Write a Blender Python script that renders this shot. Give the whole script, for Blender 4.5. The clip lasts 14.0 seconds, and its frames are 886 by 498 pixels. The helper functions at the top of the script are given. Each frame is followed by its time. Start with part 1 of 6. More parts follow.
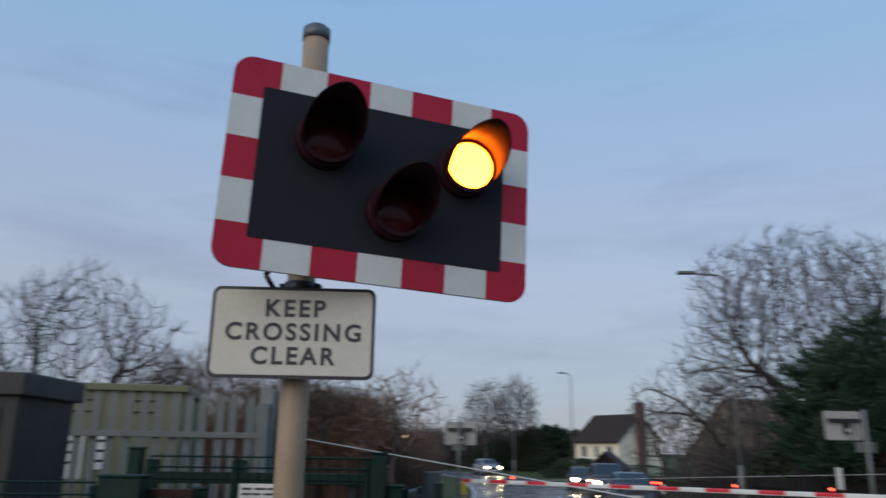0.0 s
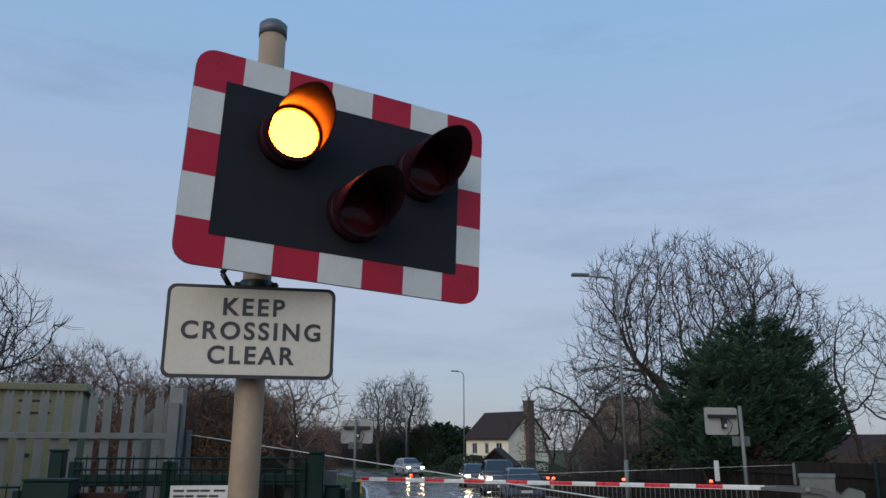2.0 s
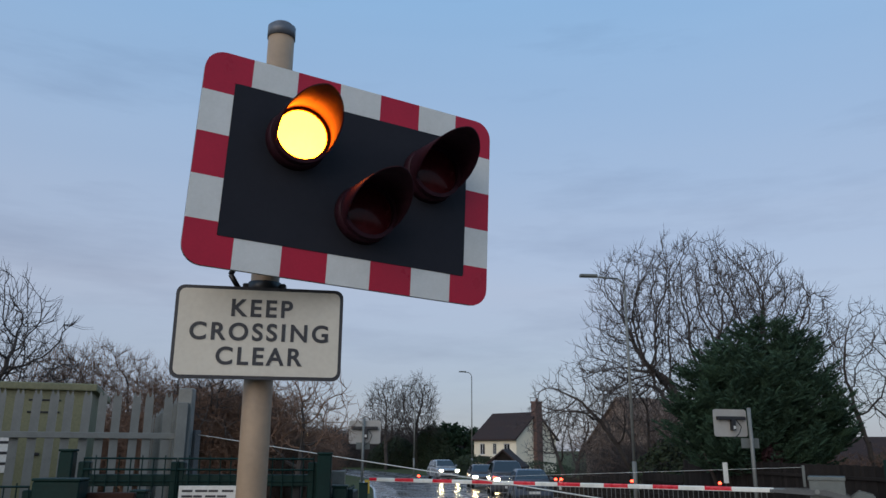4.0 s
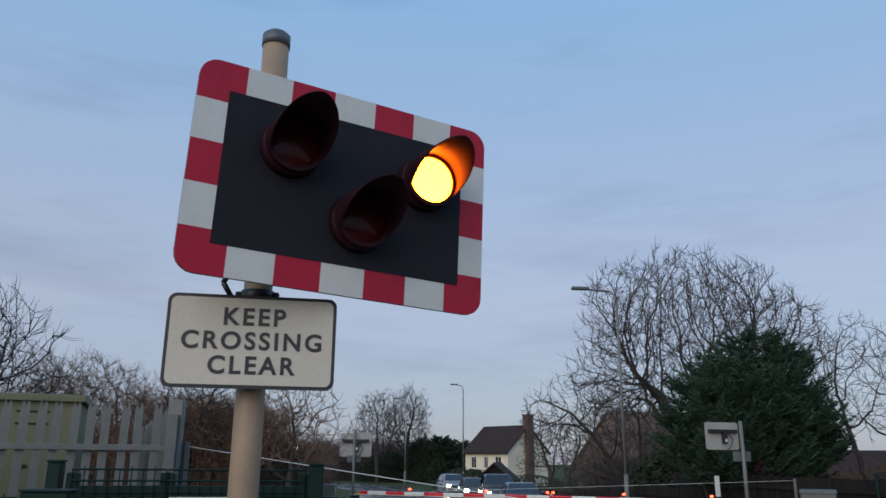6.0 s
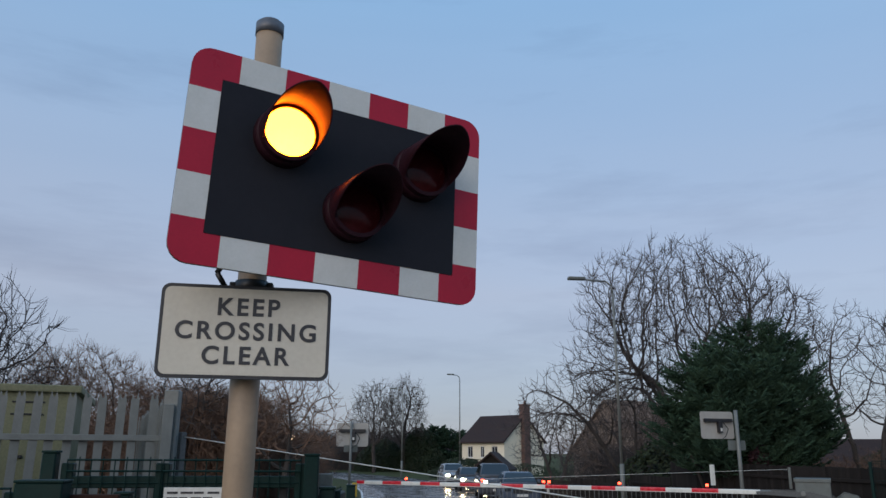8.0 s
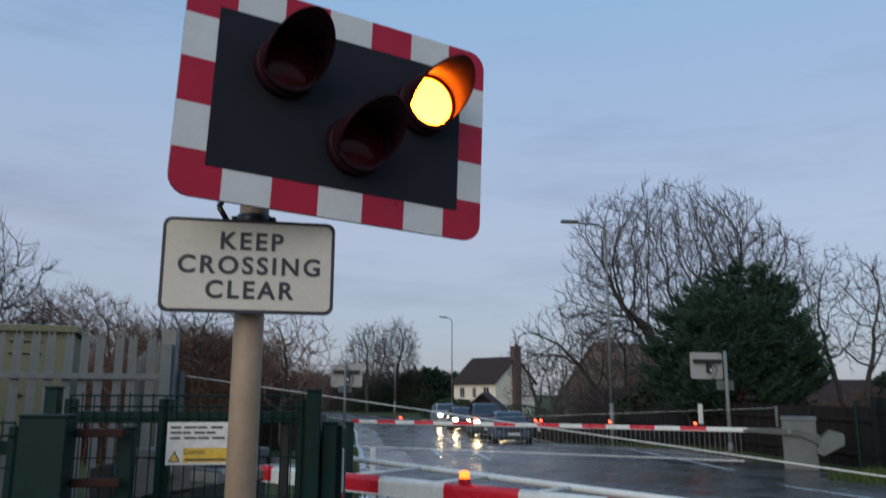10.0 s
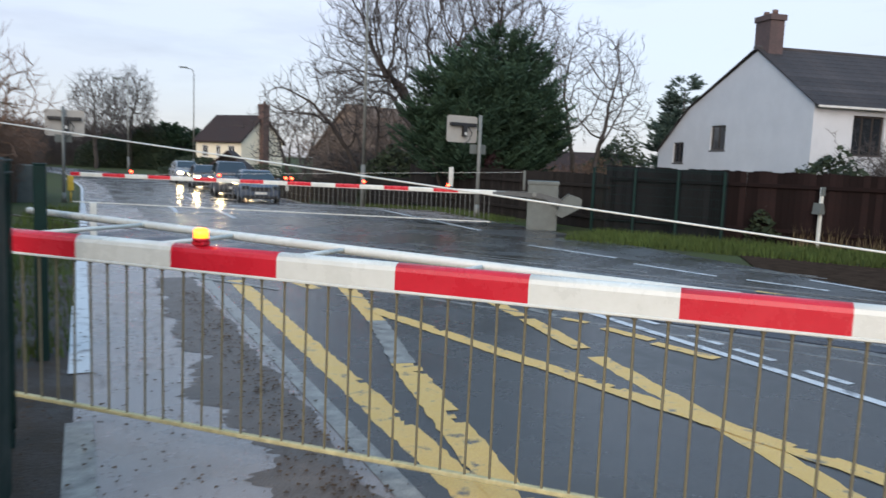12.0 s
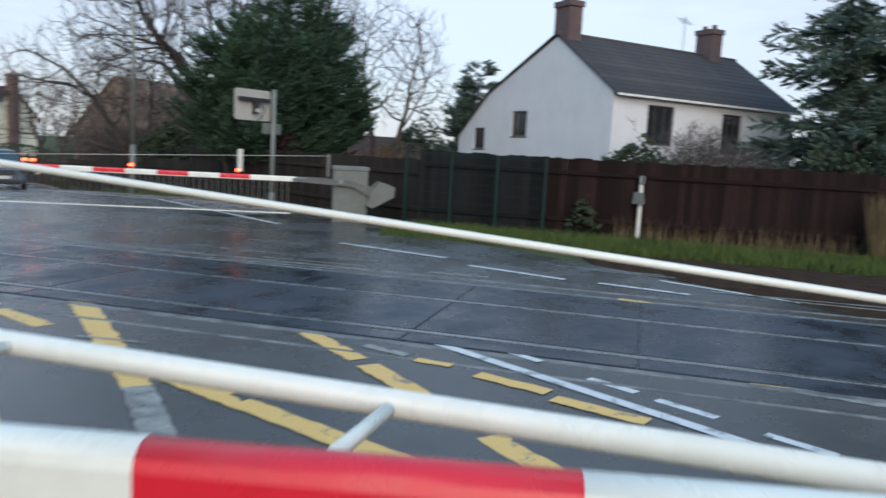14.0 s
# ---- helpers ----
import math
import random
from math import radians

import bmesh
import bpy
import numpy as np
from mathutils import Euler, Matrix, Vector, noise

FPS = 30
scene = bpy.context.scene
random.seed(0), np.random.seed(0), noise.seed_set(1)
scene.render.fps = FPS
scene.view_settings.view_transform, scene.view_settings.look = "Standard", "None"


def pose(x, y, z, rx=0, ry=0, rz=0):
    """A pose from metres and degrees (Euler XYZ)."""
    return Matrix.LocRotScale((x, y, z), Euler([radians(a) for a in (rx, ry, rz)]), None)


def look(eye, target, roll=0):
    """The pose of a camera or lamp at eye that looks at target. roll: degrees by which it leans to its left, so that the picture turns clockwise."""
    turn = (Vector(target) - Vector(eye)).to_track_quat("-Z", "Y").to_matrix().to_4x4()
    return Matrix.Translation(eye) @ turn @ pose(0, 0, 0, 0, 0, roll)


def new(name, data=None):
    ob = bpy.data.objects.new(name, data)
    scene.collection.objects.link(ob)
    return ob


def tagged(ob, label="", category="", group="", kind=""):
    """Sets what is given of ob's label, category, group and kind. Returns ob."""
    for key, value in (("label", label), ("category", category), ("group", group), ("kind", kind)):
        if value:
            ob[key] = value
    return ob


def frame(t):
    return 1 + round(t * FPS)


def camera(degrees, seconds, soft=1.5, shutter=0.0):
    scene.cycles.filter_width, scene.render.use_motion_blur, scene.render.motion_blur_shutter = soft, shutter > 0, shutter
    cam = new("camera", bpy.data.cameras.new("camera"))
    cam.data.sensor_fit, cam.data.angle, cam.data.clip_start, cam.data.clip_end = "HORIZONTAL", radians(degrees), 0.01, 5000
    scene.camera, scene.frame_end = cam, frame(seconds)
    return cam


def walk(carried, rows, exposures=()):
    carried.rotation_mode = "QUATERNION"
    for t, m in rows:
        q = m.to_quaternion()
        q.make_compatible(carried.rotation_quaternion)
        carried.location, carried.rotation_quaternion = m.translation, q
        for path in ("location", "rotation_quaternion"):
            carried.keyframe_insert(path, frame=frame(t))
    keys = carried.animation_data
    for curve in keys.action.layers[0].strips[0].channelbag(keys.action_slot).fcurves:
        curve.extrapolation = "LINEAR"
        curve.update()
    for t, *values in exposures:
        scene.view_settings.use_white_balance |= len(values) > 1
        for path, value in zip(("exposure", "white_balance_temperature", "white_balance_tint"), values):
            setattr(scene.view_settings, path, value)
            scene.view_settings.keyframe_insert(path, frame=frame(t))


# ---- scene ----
cam = camera(60.4, 14.0, shutter=0.6)
PATH = [
    (0, (0.011, -0.228, 1.669), (-0.074, 1.704, 2.179), 0.8),
    (0.5, (-0.195, -0.229, 1.671), (-0.02, 1.698, 2.176), -0.3),
    (1, (-0.256, -0.243, 1.667), (-0.064, 1.676, 2.199), 0.1),
    (1.5, (-0.25, -0.261, 1.671), (-0.056, 1.659, 2.194), 0.1),
    (2, (-0.249, -0.28, 1.669), (-0.058, 1.645, 2.176), 0.1),
    (2.5, (-0.245, -0.284, 1.673), (-0.058, 1.643, 2.174), -0.1),
    (3, (-0.245, -0.286, 1.674), (-0.069, 1.642, 2.178), -0.1),
    (5.5, (-0.255, -0.272, 1.665), (-0.08, 1.649, 2.191), 0.7),
    (6, (-0.256, -0.267, 1.662), (-0.066, 1.649, 2.202), 0.4),
    (6.5, (-0.249, -0.254, 1.664), (-0.022, 1.657, 2.207), 0.0),
    (7, (-0.247, -0.259, 1.664), (-0.033, 1.657, 2.195), 0.1),
    (9.5, (-0.265, -0.252, 1.65), (-0.068, 1.685, 2.105), 0.4),
    (10, (-0.294, -0.213, 1.634), (-0.069, 1.739, 2.006), 0.2),
    (10.5, (-0.305, -0.083, 1.608), (0.009, 1.882, 1.808), 0.2),
    (11, (-0.17, 0.261, 1.525), (0.26, 2.215, 1.547), 0.8),
    (11.5, (-0.149, 0.627, 1.516), (0.487, 2.517, 1.359), 1.3),
    (12, (-0.062, 1.189, 1.488), (0.794, 2.983, 1.261), 2.3),
    (12.5, (0.09, 1.721, 1.489), (0.99, 3.485, 1.21), 3.1),
    (13, (0.266, 2.244, 1.469), (1.356, 3.892, 1.16), 4.0),
    (13.5, (0.529, 2.748, 1.462), (1.685, 4.359, 1.202), 3.9),
    (14, (0.834, 3.272, 1.445), (2.146, 4.762, 1.204), 3.2),
]
WALK = [(t, look(eye, target, roll)) for t, eye, target, roll in PATH]
EXPOSURES = [(0, 0.73, 6550, 10), (10.2, 0.73, 6550, 11), (10.6, 1.05, 6750, 11), (11.1, 1.5, 7350, 9), (12.0, 1.55, 7150, 12), (14, 1.55, 6950, 9)]
walk(cam, WALK, EXPOSURES)


# ---- light ----
VEIL = 8.0
SUN_EL, SUN_ROT = radians(14.0), radians(215)
world = bpy.data.worlds.new("dusk_sky")
scene.world = world
world.use_nodes = True
wn, wl = world.node_tree.nodes, world.node_tree.links
wn.clear()
w_out = wn.new("ShaderNodeOutputWorld")
w_bg = wn.new("ShaderNodeBackground")
w_sky = wn.new("ShaderNodeTexSky")
w_sky.sky_type, w_sky.sun_disc = "NISHITA", False
w_sky.sun_elevation, w_sky.sun_rotation = SUN_EL, SUN_ROT
w_sky.air_density, w_sky.dust_density, w_sky.ozone_density = 1.0, 0.8, 3.0
# thin high cloud: a grey-lavender veil over the clear sky, thicker in long low streaks
w_tc = wn.new("ShaderNodeTexCoord")
w_map = wn.new("ShaderNodeMapping")
w_map.inputs["Scale"].default_value = (1.3, 1.3, 9.0)
w_noise = wn.new("ShaderNodeTexNoise")
w_noise.inputs["Scale"].default_value, w_noise.inputs["Detail"].default_value = 1.5, 4
w_ramp = wn.new("ShaderNodeValToRGB")
w_ramp.color_ramp.elements[0].position, w_ramp.color_ramp.elements[1].position = 0.35, 0.72
w_ramp.color_ramp.elements[0].color = (0.78, 0.78, 0.78, 1)
w_ramp.color_ramp.elements[1].color = (0.85, 0.85, 0.85, 1)
w_sep = wn.new("ShaderNodeSeparateXYZ")
w_veil = wn.new("ShaderNodeValToRGB")
w_veil.color_ramp.elements[0].position, w_veil.color_ramp.elements[0].color = 0.0, (0.25, 0.275, 0.36, 1)
w_veil.color_ramp.elements[1].position, w_veil.color_ramp.elements[1].color = 0.66, (0.185, 0.385, 0.635, 1)
w_low = w_veil.color_ramp.elements.new(0.20)
w_low.color = (0.335, 0.375, 0.475, 1)
w_gain = wn.new("ShaderNodeVectorMath")
w_gain.operation = "SCALE"
w_gain.inputs["Scale"].default_value = VEIL
w_cmap = wn.new("ShaderNodeMapping")
w_cmap.inputs["Scale"].default_value = (1.0, 1.0, 5.5)
w_cmap.inputs["Location"].default_value = (3.1, 1.7, 0.4)
w_cn = wn.new("ShaderNodeTexNoise")
w_cn.inputs["Scale"].default_value, w_cn.inputs["Detail"].default_value, w_cn.inputs["Roughness"].default_value = 2.2, 6, 0.6
w_cr = wn.new("ShaderNodeValToRGB")
w_cr.color_ramp.elements[0].position, w_cr.color_ramp.elements[1].position = 0.52, 0.90
w_cr.color_ramp.elements[0].color, w_cr.color_ramp.elements[1].color = (1, 1, 1, 1), (0.70, 0.71, 0.75, 1)
w_shade = wn.new("ShaderNodeMix")
w_shade.data_type, w_shade.blend_type = "RGBA", "MULTIPLY"
w_shade.inputs[0].default_value = 1.0
wl.new(w_tc.outputs["Generated"], w_cmap.inputs["Vector"])
wl.new(w_cmap.outputs["Vector"], w_cn.inputs["Vector"])
wl.new(w_cn.outputs["Fac"], w_cr.inputs["Fac"])
w_mix = wn.new("ShaderNodeMix")
w_mix.data_type = "RGBA"
w_bg.inputs["Strength"].default_value = 0.1
wl.new(w_tc.outputs["Generated"], w_map.inputs["Vector"])
wl.new(w_map.outputs["Vector"], w_noise.inputs["Vector"])
wl.new(w_noise.outputs["Fac"], w_ramp.inputs["Fac"])
wl.new(w_tc.outputs["Generated"], w_sep.inputs["Vector"])
wl.new(w_sep.outputs["Z"], w_veil.inputs["Fac"])
wl.new(w_veil.outputs["Color"], w_gain.inputs[0])
wl.new(w_ramp.outputs["Color"], w_mix.inputs[0])
wl.new(w_sky.outputs["Color"], w_mix.inputs[6])
wl.new(w_gain.outputs["Vector"], w_mix.inputs[7])
wl.new(w_mix.outputs[2], w_shade.inputs[6])
wl.new(w_cr.outputs["Color"], w_shade.inputs[7])
wl.new(w_shade.outputs[2], w_bg.inputs["Color"])
wl.new(w_bg.outputs["Background"], w_out.inputs["Surface"])
sun_data = bpy.data.lights.new("sun", "SUN")
sun_data.energy, sun_data.angle, sun_data.color = 0.85, radians(60), (1.0, 0.9, 0.82)
sun = new("sun", sun_data)
sun.matrix_world = look((0, 0, 60), (22, 30, 40))


# ---- materials ----
def mat(name, c1, c2=None, rough=0.6, scale=6.0, metal=0.0, bump=0.0, spread=0.5, fine=40.0, emit=None, power=0.0, wet=0.0, vary=0.0, centre=0.5, grain=0.35):
    """Two-scale noise between two colours, with fine grain in bump and roughness."""
    m = bpy.data.materials.new(name)
    m.use_nodes = True
    n, l = m.node_tree.nodes, m.node_tree.links
    b = n["Principled BSDF"]
    c2 = c2 or tuple(0.75 * v for v in c1)
    tc = n.new("ShaderNodeTexCoord")
    big = n.new("ShaderNodeTexNoise")
    big.inputs["Scale"].default_value, big.inputs["Detail"].default_value, big.inputs["Roughness"].default_value = scale, 6, 0.65
    l.new(tc.outputs["Object"], big.inputs["Vector"])
    ramp = n.new("ShaderNodeValToRGB")
    ramp.color_ramp.elements[0].position, ramp.color_ramp.elements[1].position = centre - spread / 2, centre + spread / 2
    ramp.color_ramp.elements[0].color, ramp.color_ramp.elements[1].color = (*c2, 1), (*c1, 1)
    l.new(big.outputs["Fac"], ramp.inputs["Fac"])
    small = n.new("ShaderNodeTexNoise")
    small.inputs["Scale"].default_value, small.inputs["Detail"].default_value = fine, 4
    l.new(tc.outputs["Object"], small.inputs["Vector"])
    mix = n.new("ShaderNodeMix")
    mix.data_type, mix.blend_type = "RGBA", "OVERLAY"
    mix.inputs[0].default_value = grain
    l.new(ramp.outputs["Color"], mix.inputs[6])
    l.new(small.outputs["Fac"], mix.inputs[7])
    last = mix.outputs[2]
    if vary:
        info = n.new("ShaderNodeObjectInfo")
        rng = n.new("ShaderNodeMapRange")
        rng.inputs["To Min"].default_value, rng.inputs["To Max"].default_value = 1 - vary, 1 + vary
        l.new(info.outputs["Random"], rng.inputs["Value"])
        hsv = n.new("ShaderNodeHueSaturation")
        l.new(rng.outputs["Result"], hsv.inputs["Value"])
        l.new(last, hsv.inputs["Color"])
        last = hsv.outputs["Color"]
    l.new(last, b.inputs["Base Color"])
    b.inputs["Metallic"].default_value = metal
    rr = n.new("ShaderNodeMapRange")
    rr.inputs["To Min"].default_value, rr.inputs["To Max"].default_value = max(0.03, rough - 0.15 - wet), min(1, rough + 0.12)
    rr.inputs["From Min"].default_value, rr.inputs["From Max"].default_value = 0.3, 0.7
    l.new(big.outputs["Fac"], rr.inputs["Value"])
    l.new(rr.outputs["Result"], b.inputs["Roughness"])
    if bump:
        bp = n.new("ShaderNodeBump")
        bp.inputs["Strength"].default_value, bp.inputs["Distance"].default_value = bump, 0.01
        l.new(small.outputs["Fac"], bp.inputs["Height"])
        l.new(bp.outputs["Normal"], b.inputs["Normal"])
    if emit:
        b.inputs["Emission Color"].default_value = (*emit, 1)
        b.inputs["Emission Strength"].default_value = power
    return m


def glass_mat(name, tint, rough=0.03):
    m = bpy.data.materials.new(name)
    m.use_nodes = True
    b = m.node_tree.nodes["Principled BSDF"]
    b.inputs["Base Color"].default_value = (*tint, 1)
    b.inputs["Roughness"].default_value = rough
    b.inputs["Specular IOR Level"].default_value = 0.8
    return m


M_ASPHALT = mat("wet_asphalt", (0.082, 0.077, 0.072), (0.044, 0.042, 0.041), 0.34, 0.8, bump=0.2, fine=160, wet=0.22)
# part of the wet sky sheen is put into this pale base colour
M_PATH = mat("sheen_paled_wet_footway", (0.335, 0.29, 0.275), (0.155, 0.13, 0.118), 0.34, 1.3, bump=0.3, fine=120, wet=0.16)
M_GRASS_SOIL = mat("rough_grass_ground", (0.060, 0.085, 0.026), (0.050, 0.040, 0.024), 0.9, 0.7, bump=0.9, fine=45)
M_GRASS = mat("grass_blades", (0.085, 0.125, 0.034), (0.038, 0.050, 0.018), 0.7, 1.5)
M_DRY = mat("dry_winter_grass", (0.20, 0.155, 0.085), (0.10, 0.075, 0.045), 0.8, 3.0)
M_MUD = mat("leaf_litter_mud", (0.06, 0.042, 0.03), (0.028, 0.02, 0.015), 0.7, 3.0, bump=1.0, fine=60, wet=0.1)
M_DIRT = mat("wet_brown_footway_dirt", (0.20, 0.165, 0.145), (0.085, 0.066, 0.055), 0.55, 5.0, bump=0.7, fine=70, wet=0.1)
M_LEAF = mat("fallen_leaves", (0.11, 0.06, 0.03), (0.05, 0.03, 0.018), 0.7, 8.0)
M_BALLAST = mat("dark_ballast", (0.070, 0.046, 0.033), (0.024, 0.017, 0.013), 0.85, 5.0, bump=1.0, fine=70)
M_YELLOW = mat("worn_yellow_road_paint", (0.68, 0.41, 0.118), (0.10, 0.088, 0.075), 0.5, 7.0, bump=0.2, fine=90, spread=0.10, centre=0.37)
M_WHITELINE = mat("worn_white_road_paint", (0.56, 0.56, 0.56), (0.11, 0.11, 0.115), 0.45, 6.0, bump=0.2, fine=90, spread=0.12, centre=0.40)
M_WORN = mat("scrubbed_out_road_paint", (0.30, 0.28, 0.245), (0.12, 0.112, 0.10), 0.4, 9.0, fine=90, spread=0.25)
M_STRIP = mat("worn_concrete_strip", (0.20, 0.19, 0.18), (0.06, 0.058, 0.056), 0.5, 4.0, fine=60, spread=0.25)
# the sky's blue reflection is put into the black rubber's colour
M_RUBBER = mat("sky_tinted_black_rubber_panel", (0.034, 0.039, 0.050), (0.015, 0.018, 0.024), 0.40, 1.6, bump=0.15, fine=60, wet=0.16, vary=0.25)
M_RAIL = mat("worn_steel_rail", (0.32, 0.30, 0.29), (0.2, 0.17, 0.15), 0.3, 5.0, metal=0.9)
M_GALV = mat("galvanised_steel", (0.19, 0.20, 0.185), (0.125, 0.13, 0.12), 0.55, 6.0, metal=0.1, fine=50, grain=0.12)
M_POLE = mat("weathered_beige_painted_pole", (0.37, 0.265, 0.175), (0.26, 0.185, 0.12), 0.6, 7.0, bump=0.06, fine=50, grain=0.10)
M_CAP = mat("grey_plastic_cap", (0.12, 0.13, 0.15), None, 0.5)
M_RED = mat("red_reflective_sheet", (0.44, 0.016, 0.042), (0.36, 0.012, 0.034), 0.38, 4.0, fine=90, grain=0.10)
M_WHITE = mat("white_reflective_sheet", (0.66, 0.66, 0.63), (0.54, 0.54, 0.50), 0.4, 5.0, fine=90, grain=0.10)
M_BLACKB = mat("matt_black_backing", (0.022, 0.023, 0.029), (0.015, 0.015, 0.02), 0.6, 3.0, bump=0.08, grain=0.10)
# black plastic with the red cast of the lamp glow in its colour
M_HOOD = mat("glow_tinted_black_hood_plastic", (0.030, 0.009, 0.015), (0.020, 0.007, 0.011), 0.5, 5.0)
M_LENS = mat("dark_red_lens", (0.06, 0.008, 0.01), (0.045, 0.006, 0.008), 0.18, 20.0)
M_LIT = mat("lit_red_lamp", (0.9, 0.5, 0.2), None, 0.4, emit=(1.0, 0.16, 0.005), power=46.0)
M_SIGN = mat("cream_sign_face", (0.60, 0.555, 0.46), (0.52, 0.48, 0.40), 0.4, 3.0, fine=60, grain=0.10)
M_BOARDBACK = mat("weathered_pale_board_back", (0.38, 0.365, 0.33), (0.29, 0.28, 0.255), 0.55, 3.0, grain=0.10)
M_INK = mat("black_sign_lettering", (0.03, 0.03, 0.035), None, 0.5)
M_BOOMR = mat("red_gloss_boom_paint", (0.64, 0.018, 0.035), (0.54, 0.014, 0.028), 0.28, 3.0, fine=40, grain=0.10)
M_BOOMW = mat("white_gloss_boom_paint", (0.74, 0.74, 0.68), (0.60, 0.60, 0.54), 0.3, 3.0, fine=40, grain=0.10)
M_BAR = mat("dirty_galvanised_skirt_bar", (0.20, 0.17, 0.10), (0.11, 0.095, 0.06), 0.6, 14.0)
M_SKIRT = mat("dirty_cream_skirt_rail", (0.55, 0.49, 0.27), (0.36, 0.30, 0.15), 0.6, 9.0)
M_AMBER = mat("lit_amber_lamp", (0.9, 0.5, 0.1), None, 0.3, emit=(1.0, 0.16, 0.012), power=1.8)
M_REDLAMP = mat("lit_red_boom_lamp", (0.9, 0.1, 0.05), None, 0.3, emit=(1.0, 0.055, 0.022), power=6.0)
M_HEAD = mat("lit_headlamp", (0.9, 0.9, 0.8), None, 0.3, emit=(1.0, 0.76, 0.42), power=85.0)
M_GREEN = mat("dark_green_powder_coat", (0.004, 0.025, 0.021), (0.003, 0.016, 0.014), 0.62, 5.0, fine=60)
M_RUST = mat("rusty_brown_steel", (0.05, 0.024, 0.018), (0.026, 0.013, 0.010), 0.7, 12.0)
M_CABIN = mat("olive_green_painted_steel", (0.165, 0.165, 0.088), (0.125, 0.128, 0.07), 0.6, 2.0)
M_DARKCAB = mat("dark_grey_green_cabinet_steel", (0.026, 0.03, 0.031), (0.018, 0.02, 0.022), 0.5, 3.0)
M_GREY = mat("pale_grey_machine_paint", (0.145, 0.16, 0.15), (0.09, 0.10, 0.093), 0.5, 3.5, grain=0.10)
M_MACHINE = mat("weathered_dark_grey_machine", (0.11, 0.115, 0.115), (0.05, 0.055, 0.055), 0.6, 4.0)
M_DARK = mat("black_rubber_and_steel", (0.016, 0.016, 0.018), None, 0.5, 6.0)
M_FENCE = mat("dark_weathered_fence_board", (0.017, 0.016, 0.017), (0.009, 0.009, 0.010), 0.8, 4.0, bump=0.4, fine=50, vary=0.35)
M_FENCER = mat("dark_red_brown_fence_board", (0.021, 0.011, 0.010), (0.009, 0.006, 0.006), 0.8, 4.0, bump=0.4, fine=50, vary=0.4)
M_FENCE2 = mat("grey_brown_fence_board", (0.030, 0.025, 0.022), (0.016, 0.0135, 0.012), 0.85, 4.0, bump=0.4, fine=50, vary=0.3)
M_BARK = mat("grey_brown_bark", (0.080, 0.069, 0.062), (0.042, 0.036, 0.034), 0.9, 4.0, bump=0.5)
M_TWIG = mat("thin_brown_twigs", (0.080, 0.069, 0.066), (0.048, 0.042, 0.040), 0.9, 2.0)
M_RTWIG = mat("rusty_winter_twigs", (0.19, 0.115, 0.08), (0.11, 0.072, 0.055), 0.9, 1.0)
# grey-brown twigs, with distance haze put in as a paler colour
M_HAZETWIG = mat("haze_paled_shrub_twigs", (0.15, 0.115, 0.095), (0.09, 0.07, 0.06), 0.9, 1.5)
M_NEEDLE = mat("dark_evergreen_sprays", (0.055, 0.100, 0.058), (0.015, 0.034, 0.023), 0.8, 0.9, spread=0.5)
M_NEEDLE2 = mat("grey_green_evergreen_sprays", (0.100, 0.145, 0.115), (0.036, 0.060, 0.050), 0.75, 0.8)
M_IVY = mat("hedge_leaves", (0.036, 0.050, 0.022), (0.018, 0.022, 0.012), 0.7, 1.0)
M_RENDER = mat("white_painted_render", (0.60, 0.62, 0.65), (0.50, 0.52, 0.55), 0.85, 1.0, bump=0.1, fine=30, grain=0.10)
M_CREAM = mat("cream_render", (0.78, 0.70, 0.54), (0.68, 0.61, 0.47), 0.8, 1.0)
M_SLATE = mat("dark_slate_roof", (0.078, 0.071, 0.073), (0.032, 0.029, 0.031), 0.8, 0.9, bump=0.3, fine=12, vary=0.2)
M_BROWNROOF = mat("brown_tiled_roof", (0.055, 0.038, 0.035), (0.034, 0.025, 0.024), 0.75, 1.0, bump=0.3, fine=8)
M_TAN = mat("faded_tan_brick", (0.27, 0.21, 0.17), (0.19, 0.145, 0.12), 0.85, 2.0, bump=0.3, fine=12)
M_MAROON = mat("maroon_leaves", (0.035, 0.010, 0.013), (0.018, 0.006, 0.008), 0.7, 2.0)
M_THATCH = mat("faded_brown_roof_tiles", (0.20, 0.145, 0.115), (0.125, 0.093, 0.076), 0.85, 1.5, bump=0.3, fine=9)
M_BRICK = mat("red_brown_brick", (0.15, 0.085, 0.07), (0.085, 0.052, 0.045), 0.85, 2.5, bump=0.3, fine=14)
M_STACK = mat("sooty_brown_brick", (0.125, 0.085, 0.083), (0.065, 0.047, 0.047), 0.9, 3.0, bump=0.3, fine=16)
M_PANE = glass_mat("dark_window_pane", (0.02, 0.024, 0.03))
M_FRAME = mat("dark_window_frame", (0.05, 0.04, 0.035), None, 0.6)
M_PVC = mat("white_window_frame", (0.7, 0.7, 0.68), None, 0.5)
M_CARNAVY = mat("dark_blue_car_paint", (0.085, 0.105, 0.14), (0.07, 0.088, 0.12), 0.22, 2.0, grain=0.10)
M_CARGREY = mat("dark_grey_car_paint", (0.075, 0.08, 0.09), None, 0.22, 2.0, grain=0.10)
M_CARSILVER = mat("silver_car_paint", (0.34, 0.36, 0.38), None, 0.25, 2.0, metal=0.3, grain=0.10)
M_TYRE = mat("tyre_rubber", (0.015, 0.015, 0.015), None, 0.8)
M_ALLOY = mat("alloy_rim", (0.3, 0.3, 0.3), None, 0.35, metal=0.8)
M_YCAUTION = mat("yellow_caution_panel", (0.72, 0.46, 0.05), None, 0.5)
